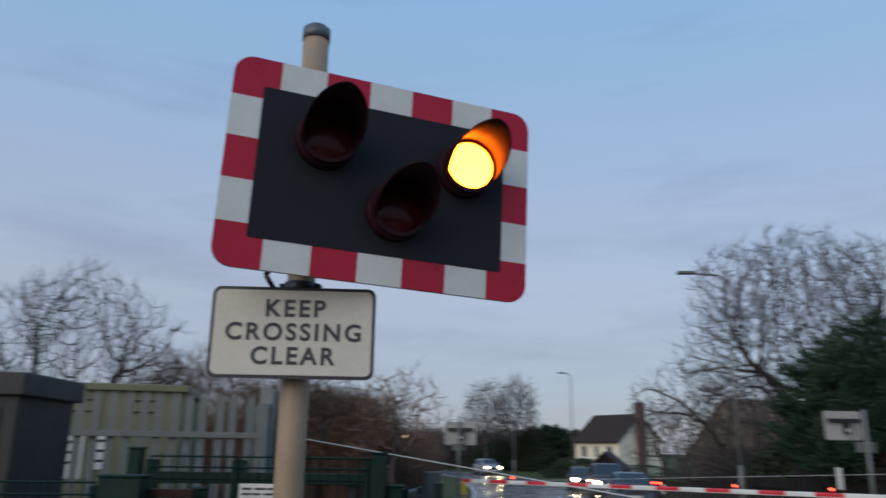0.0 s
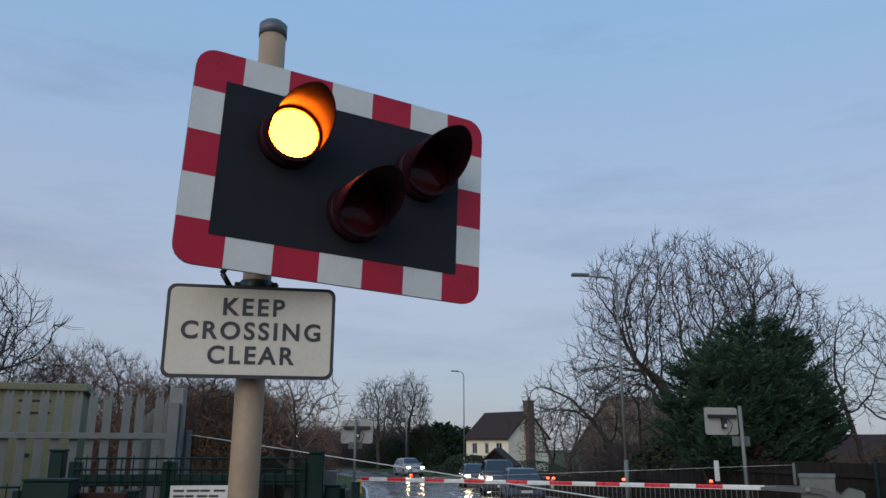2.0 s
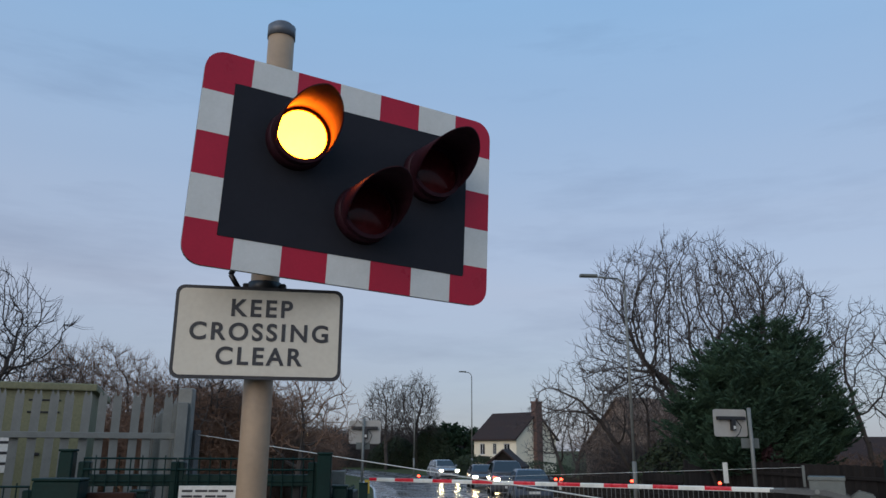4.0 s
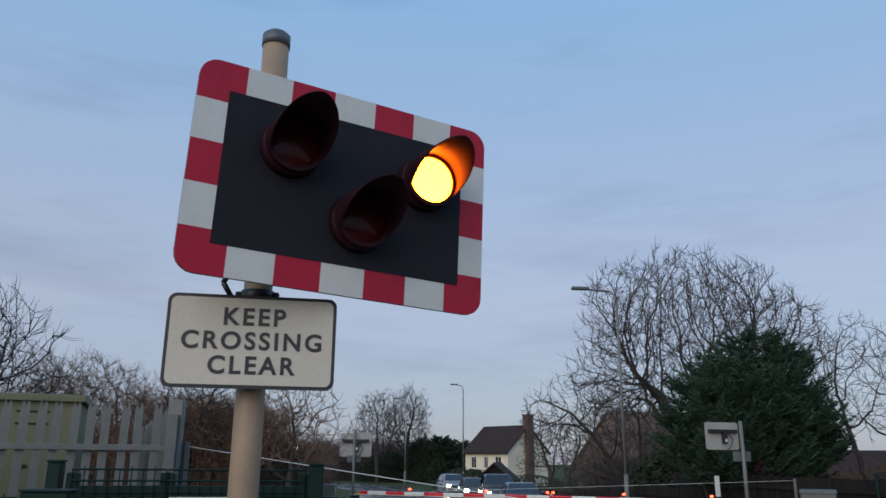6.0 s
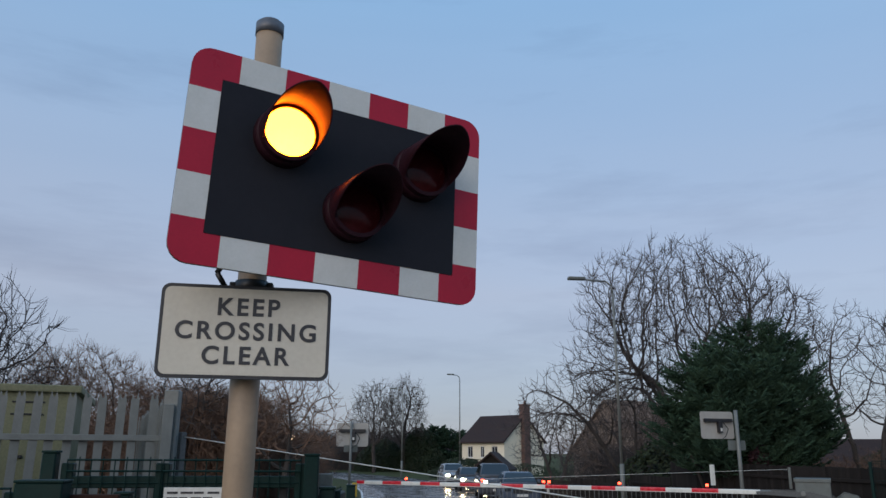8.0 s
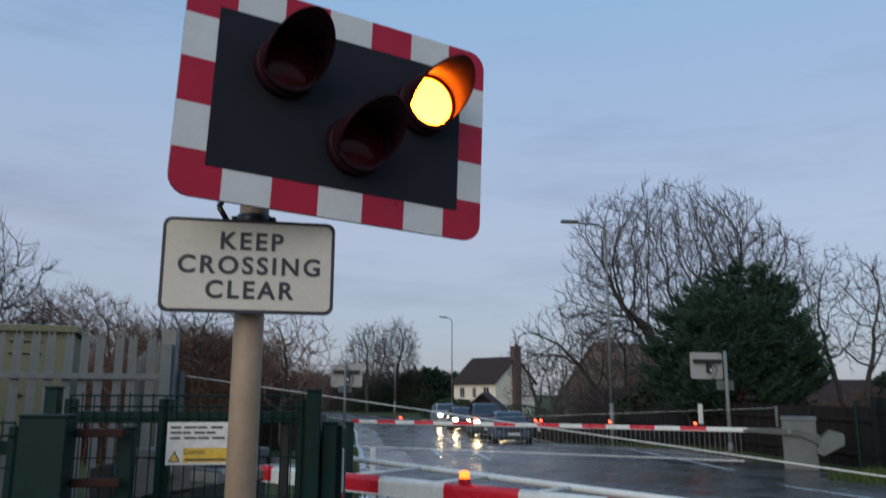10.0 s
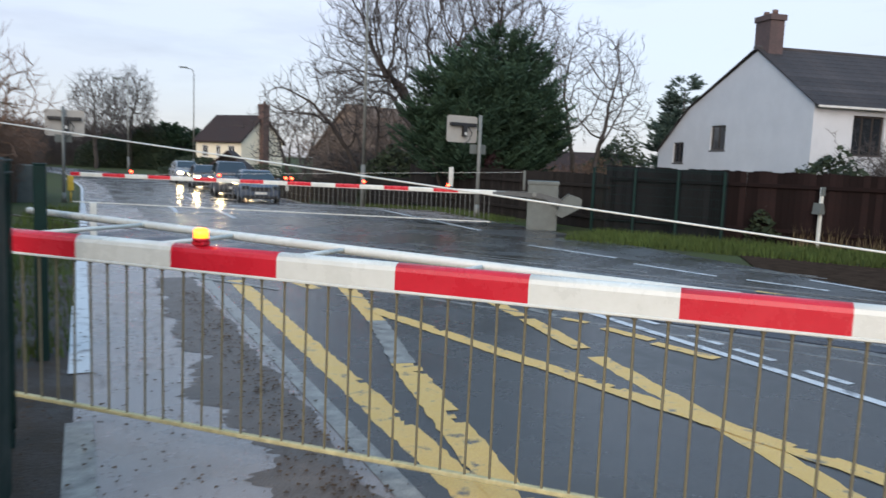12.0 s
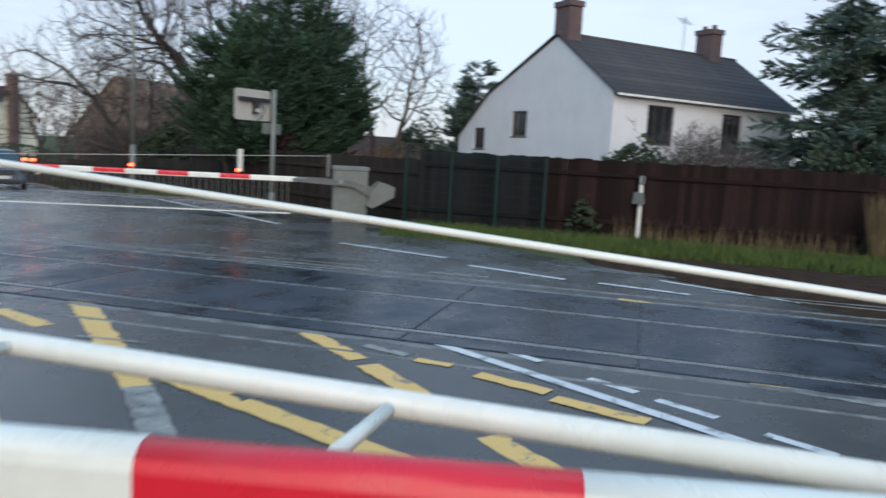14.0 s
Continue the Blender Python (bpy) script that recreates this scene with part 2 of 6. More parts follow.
M_NOTICE = mat("white_notice_sheet", (0.66, 0.65, 0.61), (0.58, 0.57, 0.53), 0.5, 3.0)
M_LAMPHEAD = mat("lit_street_lantern", (0.9, 0.7, 0.5), None, 0.4, emit=(1.0, 0.6, 0.3), power=9.0)
# old dry boards, soil and matt sheeting hardly shine
for dull, level in ((M_BLACKB, 0.12), (M_HOOD, 0.10), (M_FENCE, 0.10), (M_FENCER, 0.10), (M_BALLAST, 0.0), (M_RUST, 0.1), (M_BROWNROOF, 0.08), (M_THATCH, 0.1), (M_SLATE, 0.15), (M_GRASS_SOIL, 0.1), (M_MUD, 0.25), (M_DIRT, 0.15), (M_DRY, 0.1), (M_RUBBER, 0.22), (M_TWIG, 0.1), (M_RTWIG, 0.1), (M_HAZETWIG, 0.1), (M_NEEDLE2, 0.2), (M_BARK, 0.1), (M_NEEDLE, 0.2), (M_DARKCAB, 0.3), (M_GREEN, 0.2), (M_FENCE2, 0.1), (M_RED, 0.25), (M_ASPHALT, 0.27), (M_GREY, 0.25), (M_LENS, 0.15), (M_GRASS, 0.1), (M_IVY, 0.2), (M_LEAF, 0.2)):
    for node in dull.node_tree.nodes:
        if node.type == "BSDF_PRINCIPLED":
            node.inputs["Specular IOR Level"].default_value = level


# ---- mesh helpers ----
def part(name, bm, material, parent=None, label="", m=None):
    """Link a bmesh as one mesh object, under parent if given."""
    me = bpy.data.meshes.new(name)
    bm.to_mesh(me)
    bm.free()
    for one in material if isinstance(material, (list, tuple)) else [material]:
        me.materials.append(one)
    ob = new(name, me)
    if parent is not None:
        ob.parent = parent
    if m is not None:
        ob.matrix_basis = m
    if label:
        tagged(ob, label)
    return ob


def share(name, me, parent, m):
    """One more object on a shared mesh."""
    ob = new(name, me)
    ob.parent = parent
    ob.matrix_basis = m
    return ob


def thing(name, label, category, m=None, group="", kind=""):
    ob = new(name)
    ob.empty_display_size = 0.1
    if m is not None:
        ob.matrix_basis = m
    return tagged(ob, label, category, group, kind)


def box(bm, lo, hi, bev=0.0, m=None):
    g = bmesh.ops.create_cube(bm, size=1)
    vs = g["verts"]
    for v in vs:
        v.co = Vector([lo[i] + (v.co[i] + 0.5) * (hi[i] - lo[i]) for i in range(3)])
    if bev:
        es = list({e for v in vs for e in v.link_edges})
        r = bmesh.ops.bevel(bm, geom=es, offset=bev, segments=1 if bev < 0.01 else 2, affect="EDGES", profile=0.6)
        vs = list({v for f in r["faces"] for v in f.verts} | {v for v in vs if v.is_valid})
    if m is not None:
        for v in vs:
            v.co = m @ v.co
    return bm


def rod(bm, a, b, r1, r2=None, n=10, caps=True):
    a, b = Vector(a), Vector(b)
    r2 = r1 if r2 is None else r2
    q = (b - a).to_track_quat("Z", "Y")
    rings = []
    for p, r in ((a, r1), (b, r2)):
        rings.append([bm.verts.new(p + q @ Vector((r * math.cos(2 * math.pi * i / n), r * math.sin(2 * math.pi * i / n), 0))) for i in range(n)])
    for i in range(n):
        j = (i + 1) % n
        f = bm.faces.new((rings[0][i], rings[0][j], rings[1][j], rings[1][i]))
        f.smooth = n > 6
    if caps:
        bm.faces.new(rings[0][::-1])
        bm.faces.new(rings[1])
    return bm


def prism(bm, outline, y0, y1, m=None):
    """Outline in x, z drawn from y0 to y1."""
    a = [bm.verts.new((x, y0, z)) for x, z in outline]
    b = [bm.verts.new((x, y1, z)) for x, z in outline]
    bm.faces.new(a[::-1])
    bm.faces.new(b)
    k = len(a)
    for i in range(k):
        j = (i + 1) % k
        bm.faces.new((a[i], a[j], b[j], b[i]))
    bmesh.ops.recalc_face_normals(bm, faces=bm.faces)
    if m is not None:
        for v in a + b:
            v.co = m @ v.co
    return bm


def round_rect(w, h, r, k=5):
    pts = []
    for cx, cz, a0 in ((w / 2 - r, h / 2 - r, 0), (-w / 2 + r, h / 2 - r, 90), (-w / 2 + r, -h / 2 + r, 180), (w / 2 - r, -h / 2 + r, 270)):
        for i in range(k + 1):
            a = radians(a0 + 90 * i / k)
            pts.append((cx + r * math.cos(a), cz + r * math.sin(a)))
    return pts


def mesh_of(verts, faces, name="m"):
    me = bpy.data.meshes.new(name)
    me.from_pydata(verts, [], faces)
    me.update()
    return me


def lettering(name, text, size, material, parent, m, label="", thick=0.0012, space=1.0, bold=0.0):
    cu = bpy.data.curves.new(name, "FONT")
    cu.body, cu.size, cu.align_x, cu.align_y, cu.extrude, cu.space_character, cu.offset = text, size, "CENTER", "CENTER", thick, space, bold
    tmp = bpy.data.objects.new(name, cu)
    scene.collection.objects.link(tmp)
    me = bpy.data.meshes.new_from_object(tmp.evaluated_get(bpy.context.evaluated_depsgraph_get()))
    bpy.data.objects.remove(tmp)
    me.materials.append(material)
    ob = new(name, me)
    ob.parent = parent
    ob.matrix_basis = m
    if label:
        tagged(ob, label)
    return ob


def gz(y):
    """The road drops a little beyond the hump of the crossing."""
    return -0.05 * min(max(0.0, y - 22.0), 15.0)


def yaw_to(dx, dy):
    return math.degrees(math.atan2(dy, dx))


# ---- ground, road, footways, crossing ----
RAIL_D = Vector((0.559, -0.829, 0))
RAIL_P = Vector((0.829, 0.559, 0))
def on_rail(s, p, z=0.0):
    """s metres along the track, p metres across it."""
    return RAIL_D * s + RAIL_P * p + Vector((0, 0, z))


def sheet(name, polys, material, z, label, category):
    """Flat strips laid on the ground at height z, cut along y so that they follow its rise."""
    bm = bmesh.new()
    for poly in polys:
        vs = [bm.verts.new((x, y, gz(y) + z)) for x, y in poly]
        bm.faces.new(vs)
    bmesh.ops.recalc_face_normals(bm, faces=bm.faces)
    for f in bm.faces:
        if f.normal.z < 0:
            f.normal_flip()
    ob = part(name, bm, material)
    return tagged(ob, label, category, kind="structure")


def bend(y):
    """The road swings to one side beyond the queue of cars."""
    return -0.0045 * max(0.0, y - 46.0) ** 2


def strip(x0, x1, y0, y1, step=4.0):
    n = max(1, int((y1 - y0) / step))
    ys = sorted({y0 + (y1 - y0) * i / n for i in range(n + 1)} | {v for v in (22.0, 37.0) if y0 < v < y1})
    return [((x0 + bend(a), a), (x1 + bend(a), a), (x1 + bend(b), b), (x0 + bend(b), b)) for a, b in zip(ys, ys[1:])]


def ground():
    bm = bmesh.new()
    xs = [-900, -300, -120, -50, -20, -8, -4, -1, 4, 9, 12, 20, 40, 90, 300, 900]
    ys = [-900, -300, -90, -30, -8, -2, 2, 6, 10, 14, 18, 22, 26, 30, 34, 37, 45, 65, 90, 150, 400, 1500]
    grid = [[bm.verts.new((x, y, gz(y) - 0.004)) for x in xs] for y in ys]
    for j in range(len(ys) - 1):
        for i in range(len(xs) - 1):
            bm.faces.new((grid[j][i], grid[j][i + 1], grid[j + 1][i + 1], grid[j + 1][i]))
    tagged(part("ground", bm, M_GRASS_SOIL), "rough damp grass and soil beside the road", "ground", kind="structure")


ground()
sheet("road", strip(1.2, 8.1, -40, 110), M_ASPHALT, 0.012, "wet dark asphalt road over the level crossing", "road")
sheet("footway", strip(-0.12, 1.2, -40, 62), M_PATH, 0.010, "wet worn asphalt footway beside the road", "footway")
sheet("footway", strip(8.1, 9.6, 18, 62), M_PATH, 0.009, "wet asphalt footway along the fence side", "footway")
sheet("road_shoulder", strip(8.1, 9.7, 3, 18), M_ASPHALT, 0.0105, "wet dark asphalt shoulder beside the rails", "road")
sheet("verge", strip(-1.3, -0.12, -10, 11), M_MUD, 0.007, "muddy verge with leaf litter", "verge")


def markings():
    count = [0]

    def line(name, polys, material, label):
        count[0] += 1
        sheet(name, polys, material, 0.0135 + 0.0009 * (count[0] % 7), label, "road marking")
    line("edge_line", strip(1.17, 1.29, -6, 11.5), M_WORN, "worn pale edge line between road and footway")
    line("edge_line", strip(-0.16, -0.02, 6.6, 12.5), M_WHITELINE, "worn white line along the footway edge")
    line("edge_line", strip(-0.16, -0.02, -6, 5.6), M_WORN, "faded white line along the footway edge")
    line("edge_line", strip(-0.1, 0.02, 17, 60, 3), M_WHITELINE, "white line along the far footway edge")
    line("centre_line", [((4.57, 7.6), (4.67, 7.6), (4.79, 3.2), (4.69, 3.2))], M_WHITELINE, "white centre line on wet asphalt")
    for y0, y1 in ((7.4, 6.8), (6.35, 5.98), (5.82, 5.42), (5.12, 4.74), (4.42, 4.0), (3.7, 3.2)):
        line("centre_line", [((4.88, y0), (4.96, y0), (4.98, y1), (4.90, y1))], M_WHITELINE, "broken white line beside the centre line")
    line("centre_line", [((4.69, -6), (4.80, -6), (4.80, 3.1), (4.69, 3.1))], M_WHITELINE, "white centre line on wet asphalt")
    for y in range(22, 44, 4):
        line("centre_line", strip(4.55, 4.67, y, y + 2.6), M_WHITELINE, "broken white centre line on wet asphalt")
    line("centre_line", strip(3.05, 3.17, 19, 33, 3), M_WHITELINE, "white line on wet asphalt")
    line("edge_line", strip(7.85, 7.97, 16, 42, 3), M_WHITELINE, "white edge line along the far lane")
    # yellow box: border and diagonals
    W = 0.085
    wear = random.Random(19)
    def bar(a, b, w=W, material=M_YELLOW, label="yellow box marking, worn paint on wet asphalt"):
        a, b = Vector((*a, 0)), Vector((*b, 0))
        n = (b - a).normalized().cross(Vector((0, 0, 1))) * w
        # worn, uneven edges and a few bites out of the paint
        cuts = max(2, int((b - a).length / 0.07))
        edge = [(1 + wear.uniform(-0.16, 0.10), 1 + wear.uniform(-0.16, 0.10)) for k in range(cuts + 1)]
        polys, skip = [], 0
        for k in range(cuts):
            skip = skip - 1 if skip > 0 else (wear.choice((1, 1, 2, 3)) if wear.random() < 0.025 else 0)
            p, q = a.lerp(b, k / cuts), a.lerp(b, (k + 1) / cuts)
            (l0, r0), (l1, r1) = edge[k], edge[k + 1]
            if skip:
                l0, l1 = 0.1 + 0.6 * wear.random(), 0.1 + 0.6 * wear.random()
            polys.append(tuple((v.x, v.y) for v in (p - n * l0, p + n * r0, q + n * r1, q - n * l1)))
        line("box_marking", polys, material, label)
    bar((1.56, 10.2), (1.50, 2.6), 0.10)
    bar((2.82, 10.4), (2.53, 8.6), 0.10)
    bar((2.53, 8.6), (2.37, 7.65), 0.09)
    bar((2.05, 6.2), (1.58, 3.6), 0.10)
    bar((2.37, 7.65), (2.05, 6.2), 0.09, M_WORN, "scrubbed-out box marking on wet asphalt")
    bar((2.50, 8.2), (3.62, 3.0))
    bar((3.80, 7.35), (3.62, 6.2))
    bar((3.58, 5.95), (3.30, 4.2))
    bar((3.30, 4.2), (2.85, 2.0))
    bar((3.93, 8.35), (3.84, 7.5), 0.08)
    bar((4.10, 7.8), (4.20, 7.42), 0.05, M_WORN, "scrubbed-out box marking on wet asphalt")
    bar((4.18, 7.3), (4.30, 7.05), 0.05)
    bar((4.30, 6.8), (4.43, 6.28), 0.07)
    bar((4.36, 6.18), (4.50, 5.6), 0.07)
    bar((2.14, 10.2), (2.32, 9.45), 0.08)
    bar((5.80, 5.64), (6.00, 5.46), 0.05)
    bar((5.94, 5.44), (6.50, 4.2), 0.07, M_WORN, "scrubbed-out box marking on wet asphalt")
    bar((7.68, 8.12), (7.88, 7.55), 0.06)
    for a, b, w in (((7.79, 10.63), (8.16, 9.27), 0.05), ((7.43, 13.2), (7.97, 11.3), 0.05), ((8.35, 8.9), (8.75, 7.9), 0.05), ((4.22, 12.8), (4.87, 12.2), 0.06), ((9.37, 8.7), (9.59, 7.0), 0.04)):
        bar(a, b, w, M_WHITELINE, "broken white edge line beyond the rails")
    for (a, b) in (((5.78, 10.7), (5.70, 9.5)), ((2.2, 24.2), (2.0, 20.5)), ((7.2, 27.8), (4.7, 27.2))):
        bar(a, b, 0.06, M_WHITELINE, "white road marking on wet asphalt")

    rng = random.Random(77)
    for k in range(18):
        s0 = rng.uniform(-9, 3)
        p = rng.choice((rng.uniform(6.8, 8.0), rng.uniform(10.9, 12.4), rng.uniform(12.0, 13.4)))
        a, b = on_rail(s0, p), on_rail(s0 + rng.uniform(0.5, 2.2), p + rng.uniform(-0.06, 0.06))
        bar((a.x, a.y), (b.x, b.y), rng.uniform(0.014, 0.04), M_WORN, "pale scuffed streak on the crossing asphalt")


markings()


def footway_dirt():
    """Wet brown silt and trodden leaves along the kerb side of the footway, with ragged edges."""
    rng = random.Random(12)
    polys = []
    y, x0, x1 = 2.4, 0.62, 1.10
    while y < 10.5:
        y2 = y + 0.03
        n0 = 0.62 + 0.26 * noise.noise(Vector((y2 * 0.9, 3.1, 0))) + 0.16 * noise.noise(Vector((y2 * 4.5, 7.7, 0))) + rng.uniform(-0.05, 0.05)
        n1 = min(1.165, 1.10 + 0.07 * noise.noise(Vector((y2 * 3.0, 1.3, 0))) + rng.uniform(-0.02, 0.02))
        polys.append(((x0, y), (x1, y), (n1, y2), (n0, y2)))
        y, x0, x1 = y2, n0, n1
    sheet("footway_dirt", polys, M_DIRT, 0.0122, "wet brown dirt trodden along the footway edge", "dirt")


footway_dirt()


def crossing():
    """Rubber panels and two rails set into the road on the skew."""
    top = thing("level_crossing_deck", "black rubber level crossing panels with steel rails", "crossing deck", kind="structure")
    for p0, p1 in ((8.02, 8.29), (8.42, 9.73), (9.86, 10.80)):
        bm = bmesh.new()
        box(bm, (0.006, p0, 0), (1.794, p1, 0.021), 0.006)
        me = bpy.data.meshes.new("crossing_panel")
        bm.to_mesh(me)
        bm.free()
        me.materials.append(M_RUBBER)
        base = Matrix.Rotation(math.atan2(RAIL_D.y, RAIL_D.x), 4, "Z")
        for k in range(-7, 3):
            share("crossing_panel", me, top, base @ Matrix.Translation((1.8 * k - 0.4, 0, 0.002)))
    me_m = Matrix.Rotation(math.atan2(RAIL_D.y, RAIL_D.x), 4, "Z")
    for p, w in ((7.95, 0.05), (10.88, 0.05), (11.25, 0.03), (7.55, 0.025)):
        bm = bmesh.new()
        box(bm, (-12.0, p - w, 0.0), (4.6, p + w, 0.0155), 0.003, me_m)
        part("edge_strip", bm, M_STRIP, top, "pale worn concrete edge strip")
    for p in (8.355, 9.795):
        bm = bmesh.new()
        m = Matrix.Rotation(math.atan2(RAIL_D.y, RAIL_D.x), 4, "Z")
        box(bm, (-60, p - 0.034, -0.1), (60, p + 0.034, 0.026), 0.006, m)
        part("rail", bm, M_RAIL, top)
    bm = bmesh.new()
    m = Matrix.Rotation(math.atan2(RAIL_D.y, RAIL_D.x), 4, "Z")
    for p in (8.355, 9.795):
        box(bm, (-13, p - 0.062, 0.0), (5.0, p - 0.036, 0.0145), 0, m)
        box(bm, (-13, p + 0.036, 0.0), (5.0, p + 0.062, 0.0145), 0, m)
    part("flangeway", bm, M_DARK, top)


crossing()


# ---- the near crossing signal ----
BOARD_U = Vector((0.918, 0.396, 0)).normalized()
BOARD_W, BOARD_H, BORDER = 1.265, 0.845, 0.118


def visor_bm(r, length, cover=230, thick=0.004, n=28):
    """A hood round the top of a lamp, cut back below; along -y."""
    bm = bmesh.new()
    rows = []
    for i in range(n + 1):
        a = radians(90 - cover / 2 + cover * i / n)
        t = abs(i / n - 0.5) * 2
        ln = length * (1 - 0.90 * t ** 1.5)
        rows.append([bm.verts.new((rr * math.cos(a), y, rr * math.sin(a))) for rr, y in ((r, 0), (r, -ln), (r + thick, -ln), (r + thick, 0))])
    for a, b in zip(rows, rows[1:]):
        for k in range(3):
            f = bm.faces.new((a[k], b[k], b[k + 1], a[k + 1]))
            f.smooth = k != 1
    bmesh.ops.recalc_face_normals(bm, faces=bm.faces)
    return bm


def ring_bm(r0, r1, y0, y1, n=32):
    bm = bmesh.new()
    loops = [[bm.verts.new((r * math.cos(2 * math.pi * i / n), y, r * math.sin(2 * math.pi * i / n))) for i in range(n)] for r, y in ((r1, y0), (r1, y1), (r0, y1), (r0, y0))]
    for k in range(4):
        A, B = loops[k], loops[(k + 1) % 4]
        for i in range(n):
            bm.faces.new((A[i], A[(i + 1) % n], B[(i + 1) % n], B[i]))
    bmesh.ops.recalc_face_normals(bm, faces=bm.faces)
    return bm


def dome_bm(r, bulge, n=28, rings=5):
    bm = bmesh.new()
    prev = None
    for k in range(rings + 1):
        f = 1 - k / rings
        y = -bulge * (1 - f * f)
        cur = [bm.verts.new((r * f * math.cos(2 * math.pi * i / n), y, r * f * math.sin(2 * math.pi * i / n))) for i in range(n)] if k < rings else [bm.verts.new((0, -bulge, 0))]
        if prev:
            for i in range(n):
                j = (i + 1) % n
                fc = (prev[i], prev[j], cur[j], cur[i]) if len(cur) > 1 else (prev[i], prev[j], cur[0])
                bm.faces.new(fc).smooth = True
        prev = cur
    bmesh.ops.recalc_face_normals(bm, faces=bm.faces)
    return bm


def striped_board(parent, m, w, h, border, nx, ny, back=None):
    """A backing plate with red and white border pieces round a black middle. Faces -y."""
    bm = bmesh.new()
    prism(bm, round_rect(w, h, 0.075), 0.004, 0.016)
    part("backing_plate", bm, back or M_GREY, parent, "grey metal back of the board", m)
    bm = bmesh.new()
    prism(bm, round_rect(w - 2 * border, h - 2 * border, 0.014), -0.004, 0.004)
    part("black_panel", bm, M_BLACKB, parent, "matt black middle panel", m)
    sx, sz = w / nx, h / ny
    for i in range(nx):
        for top in (0, 1):
            red = i % 2 == 0
            x0, x1 = -w / 2 + i * sx, -w / 2 + (i + 1) * sx
            bm = bmesh.new()
            zo, zi = (h / 2, h / 2 - border) if top else (-h / 2, -h / 2 + border)
            if i in (0, nx - 1):
                sgn, cx = (-1, x0) if i == 0 else (1, x1)
                zc = 1 if top else -1
                vend = zo - zc * sz
                inner = cx - sgn * border
                far = x1 if i == 0 else x0
                r = 0.075
                arc = [(cx - sgn * r + sgn * r * math.cos(radians(a)), zo - zc * r + zc * r * math.sin(radians(a))) for a in range(0, 91, 15)]
                prism(bm, [(cx, vend)] + arc + [(far, zo), (far, zi), (inner, zi), (inner, vend)], -0.002, 0.004)
            else:
                prism(bm, [(x0, zo), (x1, zo), (x1, zi), (x0, zi)], -0.002, 0.004)
            part("border_piece", bm, M_RED if red else M_WHITE, parent, ("red" if red else "white") + " reflective border piece", m)
    for i in range(1, ny - 1):
        for sgn in (-1, 1):
            z0, z1 = h / 2 - i * sz, h / 2 - (i + 1) * sz
            cx = sgn * w / 2
            bm = bmesh.new()
            prism(bm, [(cx, z0), (cx - sgn * border, z0), (cx - sgn * border, z1), (cx, z1)], -0.002, 0.004)
            red = i % 2 == 0
            part("border_piece", bm, M_RED if red else M_WHITE, parent, ("red" if red else "white") + " reflective border piece", m)


GLOWS = {}


